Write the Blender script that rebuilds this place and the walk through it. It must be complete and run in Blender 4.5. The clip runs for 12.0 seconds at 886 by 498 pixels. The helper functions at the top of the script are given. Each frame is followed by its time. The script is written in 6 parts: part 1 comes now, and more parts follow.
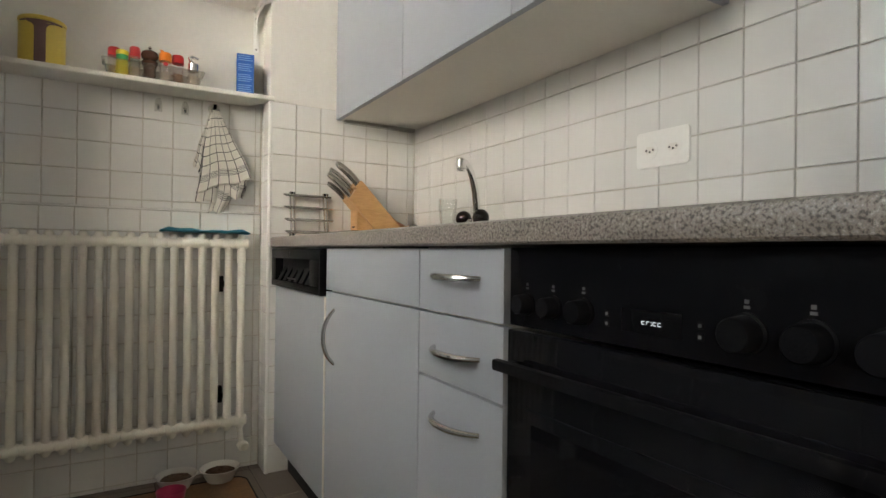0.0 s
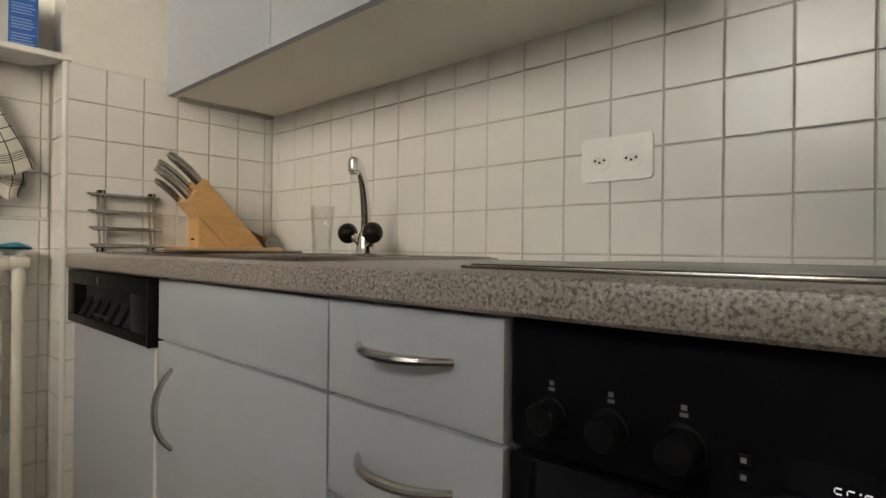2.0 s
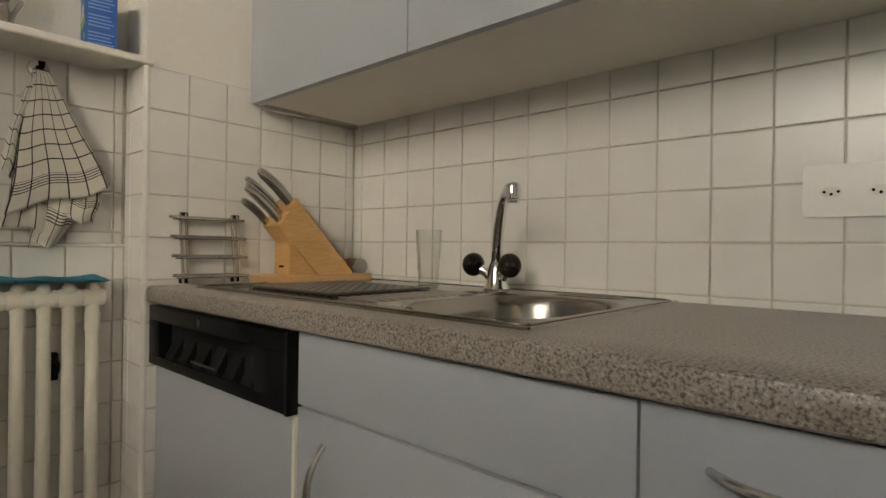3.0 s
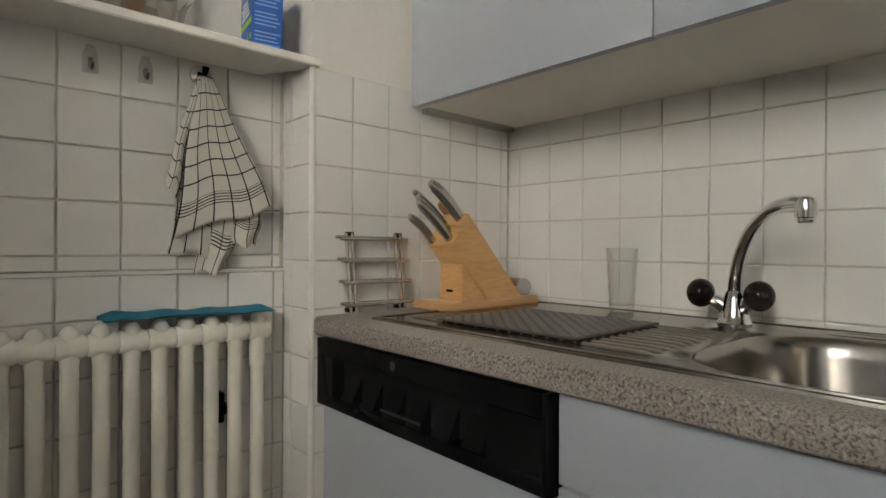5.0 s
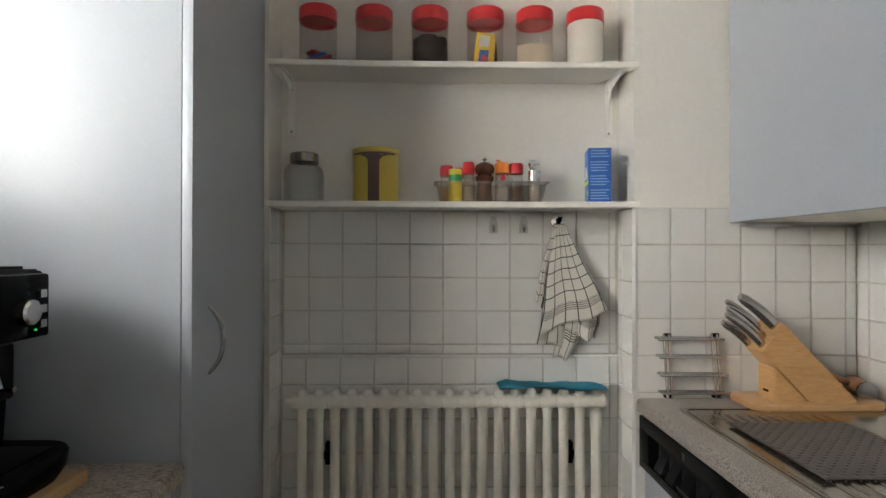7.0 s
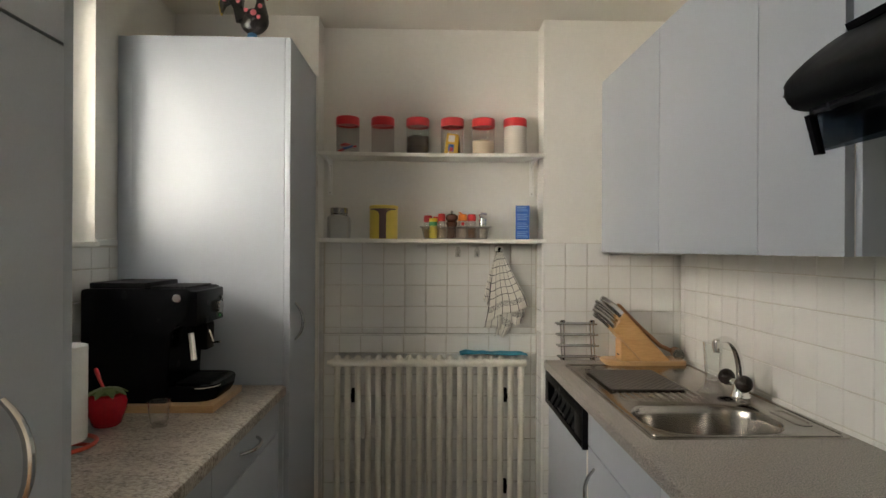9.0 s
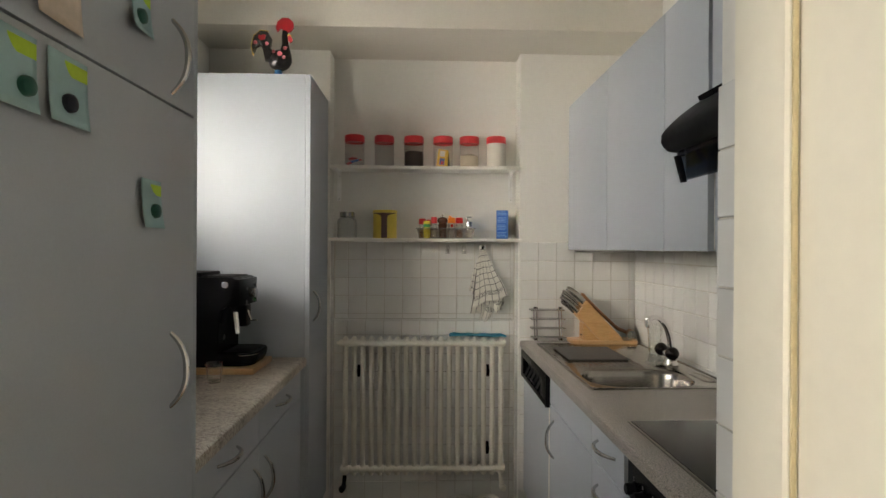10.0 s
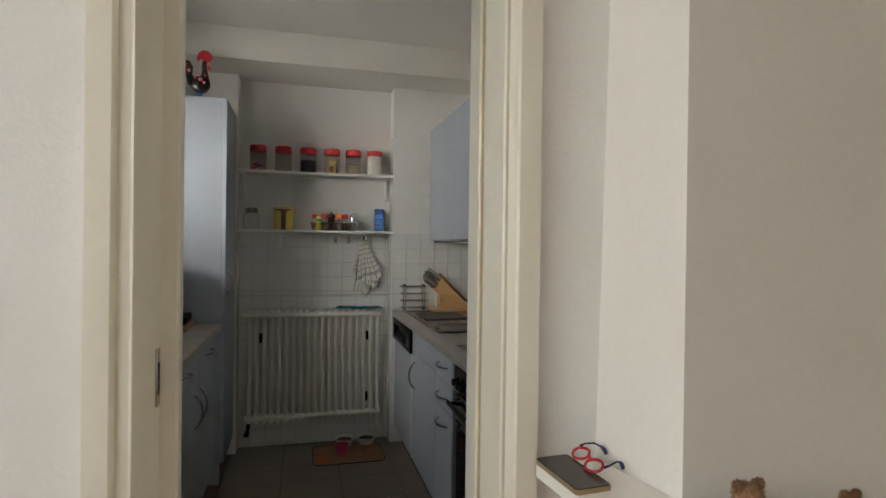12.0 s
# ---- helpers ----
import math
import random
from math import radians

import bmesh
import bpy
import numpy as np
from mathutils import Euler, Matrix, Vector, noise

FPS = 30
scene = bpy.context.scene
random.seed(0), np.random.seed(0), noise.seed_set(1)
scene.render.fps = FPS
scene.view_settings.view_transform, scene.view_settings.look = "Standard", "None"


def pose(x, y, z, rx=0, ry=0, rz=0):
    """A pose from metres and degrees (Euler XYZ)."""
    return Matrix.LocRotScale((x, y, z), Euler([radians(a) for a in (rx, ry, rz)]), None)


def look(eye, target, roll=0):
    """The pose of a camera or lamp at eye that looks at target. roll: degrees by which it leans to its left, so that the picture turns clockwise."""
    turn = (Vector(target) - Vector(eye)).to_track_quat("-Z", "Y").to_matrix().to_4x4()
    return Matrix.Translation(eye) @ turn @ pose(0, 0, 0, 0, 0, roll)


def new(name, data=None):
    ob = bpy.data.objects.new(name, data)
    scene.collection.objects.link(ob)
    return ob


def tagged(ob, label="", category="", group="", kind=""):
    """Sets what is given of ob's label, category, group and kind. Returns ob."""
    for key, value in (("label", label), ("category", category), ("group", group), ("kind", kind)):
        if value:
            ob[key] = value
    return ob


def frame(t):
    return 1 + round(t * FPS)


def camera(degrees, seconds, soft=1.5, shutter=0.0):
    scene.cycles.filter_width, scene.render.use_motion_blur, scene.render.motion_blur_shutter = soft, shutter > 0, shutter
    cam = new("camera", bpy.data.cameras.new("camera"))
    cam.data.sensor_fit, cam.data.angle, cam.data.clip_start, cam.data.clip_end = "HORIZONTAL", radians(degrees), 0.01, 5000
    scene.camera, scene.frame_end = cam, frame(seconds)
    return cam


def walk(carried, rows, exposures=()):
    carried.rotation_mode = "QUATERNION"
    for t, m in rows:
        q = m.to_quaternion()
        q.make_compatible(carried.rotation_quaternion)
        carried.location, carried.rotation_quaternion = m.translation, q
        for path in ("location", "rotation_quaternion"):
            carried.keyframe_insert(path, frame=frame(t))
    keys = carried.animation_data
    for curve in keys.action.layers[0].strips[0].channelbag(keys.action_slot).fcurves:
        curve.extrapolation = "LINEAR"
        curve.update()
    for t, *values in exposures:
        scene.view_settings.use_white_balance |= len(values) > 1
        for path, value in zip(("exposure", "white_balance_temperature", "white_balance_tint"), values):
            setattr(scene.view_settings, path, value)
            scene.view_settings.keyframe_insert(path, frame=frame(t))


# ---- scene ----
cam = camera(78.1, 12.0)
METRES, EYE, TILT, LEAN, TURN = 4.0, 0.849, 0.0, 0.0, -30.5
ROWS = [
    (0.0, 0.0, 0.0, 0.0, -0.0, 0.36, -0.65),
    (0.5, 0.0007, 0.0137, 0.0044, -6.29, 0.37, -0.65),
    (1.0, -0.0007, 0.0276, 0.0033, -12.52, 0.29, -0.59),
    (1.5, -0.013, 0.0577, 0.0106, -15.23, 0.14, -0.67),
    (2.0, -0.0274, 0.0927, 0.0178, -16.83, 0.12, -0.66),
    (2.5, -0.0601, 0.1285, 0.0294, -17.43, 0.06, -0.72),
    (3.0, -0.0952, 0.1615, 0.0368, -17.49, 0.02, -0.79),
    (5.0, -0.1572, 0.2278, 0.0491, -11.79, -0.17, -0.36),
    (5.5, -0.1586, 0.2173, 0.069, -1.99, -0.07, -0.16),
    (6.0, -0.147, 0.2003, 0.0947, 12.09, 0.13, -0.01),
    (6.5, -0.1249, 0.166, 0.1041, 24.81, 0.25, 0.1),
    (7.0, -0.0973, 0.13, 0.112, 29.33, 0.33, -0.12),
    (9.0, 0.0306, -0.065, 0.1354, 28.99, 0.01, -0.29),
    (9.5, 0.0608, -0.1107, 0.132, 28.74, -0.11, -0.32),
    (10.0, 0.0901, -0.1616, 0.1337, 28.57, -0.07, -0.33),
    (10.5, 0.1105, -0.2226, 0.1274, 28.26, -0.06, -0.31),
    (11.0, 0.1331, -0.2803, 0.1258, 26.78, -0.04, -0.41),
    (11.5, 0.1616, -0.3231, 0.1225, 23.75, -0.23, -0.46),
    (12.0, 0.1723, -0.3499, 0.1224, 15.95, -0.25, -0.73),
]
EXPOSURES = [(0.0, 0.95, 6900, 10), (1.2, 0.85, 7200, 10), (2.5, 0.42, 7600, 11), (3.2, 0.28, 7700, 11), (5.0, 0.35, 6800, 10), (6.5, 0.65, 6400, 10), (7.5, 0.65, 6500, 10),
             (9.0, 0.5, 7000, 10), (9.6, 0.6, 6950, 10), (10.0, 0.5, 6900, 10), (10.5, 0.18, 6500, 10), (11.2, 0.01, 6400, 10), (12.0, -0.17, 6300, 10)]
walk(cam, [(t, pose(0, 0, EYE, TILT, LEAN, TURN) @ pose(METRES * x, METRES * y, METRES * z, 90 + pitch, roll, yaw)) for t, x, y, z, yaw, pitch, roll in ROWS], EXPOSURES)

# ---- light ----
world = bpy.data.worlds.new("sky")
scene.world = world
world.use_nodes = True
wn = world.node_tree.nodes
sky = wn.new("ShaderNodeTexSky")
sky.sky_type, sky.sun_disc = "NISHITA", False
sky.sun_elevation, sky.sun_rotation = radians(40), radians(60)
world.node_tree.links.new(sky.outputs[0], wn["Background"].inputs[0])
wn["Background"].inputs[1].default_value = 0.12


def area(name, loc, target, sx, sy, watts, color):
    lamp = bpy.data.lights.new(name, "AREA")
    lamp.shape, lamp.size, lamp.size_y, lamp.energy, lamp.color = "RECTANGLE", sx, sy, watts, color
    ob = new(name, lamp)
    ob.matrix_basis = look(loc, target)
    return ob


def lamp_sun():
    lamp = bpy.data.lights.new("sun", "SUN")
    lamp.energy, lamp.angle, lamp.color = 1.0, radians(12), (1.0, 0.96, 0.9)
    new("sun", lamp).matrix_basis = look((0, 0, 10), (0 - 5, 0 + 6, 3))


lamp_sun()
area("hall_window_light", (-1.72, -1.75, 1.5), (0, -1.95, 1.4), 1.1, 1.5, 15.3, (1.0, 1.0, 0.97))

# ---- materials ----


def mat(name, color, rough=0.5, metal=0.0, var=0.06, scale=6.0, fine=90.0, bump=0.0, bump_scale=None, spec=0.5, rand=0.0, coat=0.0):
    """A painted, plastic or metal surface: colour and gloss vary at a coarse and a fine scale."""
    m = bpy.data.materials.new(name)
    m.use_nodes = True
    nt = m.node_tree
    n, l = nt.nodes, nt.links
    b = n["Principled BSDF"]
    b.inputs["Metallic"].default_value = metal
    b.inputs["Specular IOR Level"].default_value = spec
    b.inputs["Coat Weight"].default_value = coat
    g = n.new("ShaderNodeNewGeometry")
    a = n.new("ShaderNodeTexNoise")
    a.inputs["Scale"].default_value, a.inputs["Detail"].default_value = scale, 4
    f = n.new("ShaderNodeTexNoise")
    f.inputs["Scale"].default_value, f.inputs["Detail"].default_value = fine, 3
    l.new(g.outputs["Position"], a.inputs["Vector"])
    l.new(g.outputs["Position"], f.inputs["Vector"])
    mx = n.new("ShaderNodeMath")
    mx.operation = "ADD"
    l.new(a.outputs["Fac"], mx.inputs[0])
    l.new(f.outputs["Fac"], mx.inputs[1])
    if rand:
        oi = n.new("ShaderNodeObjectInfo")
        k = n.new("ShaderNodeMath")
        k.operation = "MULTIPLY_ADD"
        k.inputs[1].default_value = rand / max(var, 0.001)
        l.new(oi.outputs["Random"], k.inputs[0])
        l.new(mx.outputs[0], k.inputs[2])
        mx = k
    mr = n.new("ShaderNodeMapRange")
    mr.inputs["From Min"].default_value, mr.inputs["From Max"].default_value = 0.6, 1.4 + (rand / max(var, 0.001) if rand else 0)
    l.new(mx.outputs[0], mr.inputs["Value"])
    c = n.new("ShaderNodeMix")
    c.data_type = "RGBA"
    c.inputs["A"].default_value = (*[v * (1 - var) for v in color], 1)
    c.inputs["B"].default_value = (*[min(1, v * (1 + var)) for v in color], 1)
    l.new(mr.outputs["Result"], c.inputs["Factor"])
    l.new(c.outputs["Result"], b.inputs["Base Color"])
    r = n.new("ShaderNodeMapRange")
    r.inputs["To Min"].default_value, r.inputs["To Max"].default_value = rough * 0.85, min(1, rough * 1.15)
    l.new(a.outputs["Fac"], r.inputs["Value"])
    l.new(r.outputs["Result"], b.inputs["Roughness"])
    if bump:
        bp = n.new("ShaderNodeBump")
        bp.inputs["Distance"].default_value = bump
        t = f
        if bump_scale:
            t = n.new("ShaderNodeTexNoise")
            t.inputs["Scale"].default_value, t.inputs["Detail"].default_value = bump_scale, 5
            l.new(g.outputs["Position"], t.inputs["Vector"])
        l.new(t.outputs["Fac"], bp.inputs["Height"])
        l.new(bp.outputs["Normal"], b.inputs["Normal"])
    return m


def glass(name, color=(1, 1, 1), rough=0.02, ior=1.45):
    m = bpy.data.materials.new(name)
    m.use_nodes = True
    b = m.node_tree.nodes["Principled BSDF"]
    b.inputs["Base Color"].default_value = (*color, 1)
    b.inputs["Transmission Weight"].default_value = 1
    b.inputs["Roughness"].default_value, b.inputs["IOR"].default_value = rough, ior
    return m


def thin(name, tint, cloud=0.0, rough=0.04, edge=0.45, power=4.0, face=0.025):
    """A thin clear wall: light goes straight through, the facing angle gives the gloss; cloud makes it milky."""
    m = bpy.data.materials.new(name)
    m.use_nodes = True
    n, l = m.node_tree.nodes, m.node_tree.links
    n.remove(n["Principled BSDF"])
    tr, gl, lw, mx = n.new("ShaderNodeBsdfTransparent"), n.new("ShaderNodeBsdfGlossy"), n.new("ShaderNodeLayerWeight"), n.new("ShaderNodeMixShader")
    fr, ad = n.new("ShaderNodeMath"), n.new("ShaderNodeMath")
    fr.operation, ad.operation = "POWER", "MULTIPLY_ADD"
    fr.inputs[1].default_value, ad.inputs[1].default_value, ad.inputs[2].default_value = power, edge, face
    lw.inputs["Blend"].default_value = 0.5
    l.new(lw.outputs["Facing"], fr.inputs[0])
    l.new(fr.outputs[0], ad.inputs[0])
    tr.inputs["Color"].default_value = (*tint, 1)
    gl.inputs["Roughness"].default_value = rough
    base = tr.outputs[0]
    if cloud:
        df, c = n.new("ShaderNodeBsdfTranslucent"), n.new("ShaderNodeMixShader")
        df.inputs["Color"].default_value = (0.8, 0.79, 0.77, 1)
        c.inputs[0].default_value = cloud
        l.new(base, c.inputs[1])
        l.new(df.outputs[0], c.inputs[2])
        base = c.outputs[0]
    l.new(ad.outputs[0], mx.inputs[0])
    l.new(base, mx.inputs[1])
    l.new(gl.outputs[0], mx.inputs[2])
    l.new(mx.outputs[0], n["Material Output"].inputs["Surface"])
    return m


def glow(name, color, strength):
    m = bpy.data.materials.new(name)
    m.use_nodes = True
    b = m.node_tree.nodes["Principled BSDF"]
    b.inputs["Base Color"].default_value = (0, 0, 0, 1)
    b.inputs["Emission Color"].default_value = (*color, 1)
    b.inputs["Emission Strength"].default_value = strength
    return m


def stops_mat(name, stops, scale, rough, stretch=(1, 1, 1), warp=0.0, detail=6, bump=0.0, coarse=0.3):
    """Speckled stone print or wood: a noise through a colour ramp, with a coarse cloud over it."""
    m = bpy.data.materials.new(name)
    m.use_nodes = True
    n, l = m.node_tree.nodes, m.node_tree.links
    b = n["Principled BSDF"]
    b.inputs["Roughness"].default_value = rough
    g = n.new("ShaderNodeNewGeometry")
    mp = n.new("ShaderNodeMapping")
    mp.inputs["Scale"].default_value = stretch
    l.new(g.outputs["Position"], mp.inputs["Vector"])
    t = n.new("ShaderNodeTexNoise")
    t.inputs["Scale"].default_value, t.inputs["Detail"].default_value, t.inputs["Distortion"].default_value = scale, detail, warp
    t.inputs["Roughness"].default_value = 0.6
    l.new(mp.outputs["Vector"], t.inputs["Vector"])
    c = n.new("ShaderNodeTexNoise")
    c.inputs["Scale"].default_value = scale / 9
    l.new(mp.outputs["Vector"], c.inputs["Vector"])
    mx = n.new("ShaderNodeMix")
    mx.inputs["Factor"].default_value = coarse
    l.new(t.outputs["Fac"], mx.inputs["A"])
    l.new(c.outputs["Fac"], mx.inputs["B"])
    r = n.new("ShaderNodeValToRGB")
    e = r.color_ramp.elements
    while len(e) < len(stops):
        e.new(0.5)
    for k, (p, col) in enumerate(stops):
        e[k].position, e[k].color = p, (*col, 1)
    l.new(mx.outputs["Result"], r.inputs["Fac"])
    l.new(r.outputs["Color"], b.inputs["Base Color"])
    if bump:
        bp = n.new("ShaderNodeBump")
        bp.inputs["Distance"].default_value = bump
        l.new(t.outputs["Fac"], bp.inputs["Height"])
        l.new(bp.outputs["Normal"], b.inputs["Normal"])
    return m


PLASTER = mat("white plaster", (0.75, 0.73, 0.68), 0.8, var=0.03, scale=3, fine=60, bump=0.0006, bump_scale=110)
ROUGHCAST = mat("rough white plaster", (0.80, 0.79, 0.76), 0.85, var=0.03, scale=3, fine=60, bump=0.0012, bump_scale=100)
CEIL = mat("ceiling paint", (0.68, 0.65, 0.58), 0.85, var=0.03, scale=2, bump=0.001, bump_scale=90)
TILE = mat("white glazed tile", (0.75, 0.74, 0.71), 0.2, var=0.025, scale=5, fine=25, bump=0.0003, bump_scale=14, rand=0.03)
GROUT = mat("grey grout", (0.60, 0.56, 0.49), 0.9, var=0.15, scale=9, fine=160, bump=0.0008)
FLOORTILE = mat("beige stoneware floor tile", (0.23, 0.19, 0.155), 0.42, var=0.14, scale=7, fine=120, bump=0.0006, rand=0.05)
FLOORGROUT = mat("dark floor grout", (0.13, 0.11, 0.09), 0.9, var=0.2)
PARQUET = stops_mat("hall floor wood", [(0.3, (0.20, 0.11, 0.05)), (0.7, (0.36, 0.22, 0.12))], 9, 0.4, (1, 8, 1))
FRONT = mat("blue-grey laminate front", (0.395, 0.425, 0.466), 0.42, metal=0.12, var=0.03, scale=4, fine=220, bump=0.0003, bump_scale=300)
CARCASS = mat("white melamine", (0.78, 0.75, 0.68), 0.5, var=0.03, scale=5)
EDGE = mat("grey edge strip", (0.36, 0.39, 0.43), 0.45)
BLACK = mat("black gloss plastic", (0.006, 0.006, 0.007), 0.26, var=0.15, scale=20, spec=0.05)
BLACKMAT = mat("black satin plastic", (0.007, 0.007, 0.008), 0.42, var=0.2, scale=30, fine=300, bump=0.0002, spec=0.07)
BLACKGLASS = mat("black glass", (0.006, 0.006, 0.007), 0.05, var=0.1, spec=0.28)
HOBGLASS = mat("dark grey ceramic glass", (0.030, 0.029, 0.028), 0.24, var=0.12, spec=0.45)
STEEL = mat("brushed stainless steel", (0.37, 0.345, 0.315), 0.2, metal=1.0, var=0.05, scale=12, fine=400)
CHROME = mat("chrome", (0.78, 0.78, 0.78), 0.09, metal=1.0, var=0.03)
SATIN = mat("satin nickel", (0.58, 0.57, 0.56), 0.21, metal=1.0, var=0.05, scale=40)
FRAMEPAINT = mat("cream gloss paint", (0.78, 0.75, 0.64), 0.38, var=0.03, scale=4, fine=50, bump=0.0006, bump_scale=40)
RADPAINT = mat("cream radiator enamel", (0.84, 0.81, 0.72), 0.35, var=0.04, scale=12, bump=0.0006, bump_scale=90)
SHELF = mat("white shelf board", (0.80, 0.78, 0.72), 0.45, var=0.03)
STONE = stops_mat("speckled granite laminate", [(0.37, (0.085, 0.076, 0.069)), (0.44, (0.16, 0.142, 0.128)), (0.475, (0.29, 0.245, 0.205)), (0.505, (0.20, 0.185, 0.17)), (0.54, (0.36, 0.315, 0.27)), (0.58, (0.21, 0.20, 0.19)), (0.66, (0.45, 0.41, 0.365))], 270, 0.36, coarse=0.04, detail=3, bump=0.0002)
STONE2 = stops_mat("streaked beige stone laminate", [(0.34, (0.09, 0.07, 0.058)), (0.44, (0.27, 0.22, 0.175)), (0.54, (0.44, 0.385, 0.315)), (0.68, (0.56, 0.51, 0.43))], 80, 0.3, (1, 1.5, 1), 0.9, coarse=0.22)
WOOD = stops_mat("light beech wood", [(0.3, (0.50, 0.27, 0.10)), (0.55, (0.62, 0.36, 0.15)), (0.75, (0.68, 0.42, 0.20))], 30, 0.42, (1, 1, 7), 0.6, bump=0.0004)
WOOD_H = stops_mat("beech board wood", [(0.3, (0.44, 0.25, 0.11)), (0.55, (0.54, 0.33, 0.16)), (0.75, (0.60, 0.39, 0.21))], 30, 0.45, (1, 7, 7), 0.6, bump=0.0004)
WOOD_M = stops_mat("reddish mallet wood", [(0.3, (0.30, 0.14, 0.065)), (0.55, (0.38, 0.19, 0.09)), (0.75, (0.44, 0.24, 0.12))], 30, 0.42, (1, 7, 7), 0.6, bump=0.0004)
DARKWOOD = stops_mat("dark brown turned wood", [(0.3, (0.05, 0.018, 0.01)), (0.7, (0.12, 0.05, 0.03))], 40, 0.25, (1, 1, 5))
RED = mat("red plastic", (0.62, 0.03, 0.035), 0.3, var=0.08, scale=20)
PLASTIC = thin("clear plastic", (0.985, 0.98, 0.975), 0.05, 0.12)
FROSTED = thin("frosted plastic", (0.95, 0.94, 0.93), 0.16, 0.3)
GLASS = thin("clear glass", (0.992, 0.994, 0.993), 0.0, 0.03, 0.8, 2.6, 0.04)
SMOKE = thin("smoked glass", (0.42, 0.46, 0.50), 0.0, 0.05)
WINGLASS = glass("window glass", (1, 1, 1), 0.0, 1.02)

# ---- mesh helpers ----
BASE = {}


def box(bm, a, b, bevel=0.0, seg=2):
    lo, hi = [min(p, q) for p, q in zip(a, b)], [max(p, q) for p, q in zip(a, b)]
    m = Matrix.LocRotScale([(p + q) / 2 for p, q in zip(lo, hi)], None, [q - p for p, q in zip(lo, hi)])
    made = bmesh.ops.create_cube(bm, size=1, matrix=m)["verts"]
    if bevel:
        edges = list({e for v in made for e in v.link_edges})
        bmesh.ops.bevel(bm, geom=edges, offset=bevel, segments=seg, affect="EDGES", profile=0.6)
    return bm


def lathe(bm, prof, at=(0, 0, 0), n=24, m=None):
    """Turns a profile of (radius, height) round z; a radius of 0 closes it."""
    m = m or Matrix.Translation(at)
    rings = []
    for r, z in prof:
        if r < 1e-5:
            rings.append([bm.verts.new(m @ Vector((0, 0, z)))])
        else:
            rings.append([bm.verts.new(m @ Vector((r * math.cos(2 * math.pi * k / n), r * math.sin(2 * math.pi * k / n), z))) for k in range(n)])
    for p, q in zip(rings, rings[1:]):
        for k in range(n):
            j = (k + 1) % n
            if len(p) == 1 and len(q) == 1:
                continue
            if len(p) == 1:
                bm.faces.new((p[0], q[j], q[k]))
            elif len(q) == 1:
                bm.faces.new((p[k], p[j], q[0]))
            else:
                bm.faces.new((p[k], p[j], q[j], q[k]))
    return bm


def tube(bm, pts, radius, n=10, flat=1.0):
    """A round bar along a line of points; radius may be a list."""
    pts = [Vector(p) for p in pts]
    rad = radius if isinstance(radius, (list, tuple)) else [radius] * len(pts)
    rings, up = [], None
    for k, p in enumerate(pts):
        d = (pts[min(k + 1, len(pts) - 1)] - pts[max(k - 1, 0)]).normalized()
        if up is None:
            up = d.orthogonal().normalized()
        up = (up - d * up.dot(d)).normalized()
        side = d.cross(up)
        rings.append([bm.verts.new(p + (up * math.cos(a) + side * math.sin(a) * flat) * rad[k]) for a in [2 * math.pi * i / n for i in range(n)]])
    for p, q in zip(rings, rings[1:]):
        for k in range(n):
            bm.faces.new((p[k], p[(k + 1) % n], q[(k + 1) % n], q[k]))
    bm.faces.new(list(reversed(rings[0])))
    bm.faces.new(rings[-1])
    return bm


def loop_pts(cx, cy, hx, hy, r, n=6):
    """A rounded rectangle's outline."""
    out = []
    for sx, sy, a0 in ((1, 1, 0), (-1, 1, 90), (-1, -1, 180), (1, -1, 270)):
        for k in range(n + 1):
            a = radians(a0 + 90 * k / n)
            out.append((cx + sx * (hx - r) + r * math.cos(a), cy + sy * (hy - r) + r * math.sin(a)))
    return out


def loft(bm, loops, cap0=False, cap1=False):
    """Skins a list of closed loops of equal length."""
    rings = [[bm.verts.new(p) for p in lp] for lp in loops]
    n = len(rings[0])
    for p, q in zip(rings, rings[1:]):
        for k in range(n):
            bm.faces.new((p[k], p[(k + 1) % n], q[(k + 1) % n], q[k]))
    if cap0:
        bm.faces.new(list(reversed(rings[0])))
    if cap1:
        bm.faces.new(rings[-1])
    return bm


def prism(bm, outline, place, depth):
    """Extrudes a flat outline of (u, v) pairs; place(u, v, w) gives the point, w runs over depth."""
    return loft(bm, [[place(u, v, depth[0]) for u, v in outline], [place(u, v, depth[1]) for u, v in outline]], True, True)


def mesh_of(name, bm, material, angle=35):
    bmesh.ops.recalc_face_normals(bm, faces=bm.faces)
    me = bpy.data.meshes.new(name)
    bm.to_mesh(me)
    bm.free()
    me.polygons.foreach_set("use_smooth", [True] * len(me.polygons))
    me.set_sharp_from_angle(angle=radians(angle))
    me.materials.append(material)
    return me


def thing(name, at, label, category, group="", turn=0.0):
    ob = new(name)
    ob.empty_display_size = 0.05
    ob.matrix_basis = pose(*at, 0, 0, turn)
    BASE[ob] = ob.matrix_basis.copy()
    return tagged(ob, label, category, group)


def part(name, bm, material, parent, label="", local=False):
    """Links a bmesh as one mesh under a thing or a part; points are in the world unless local."""
    if not local:
        bm.transform(BASE[parent].inverted())
    ob = new(name, mesh_of(name, bm, material))
    ob.parent = parent
    BASE[ob] = BASE[parent]
    return tagged(ob, label)


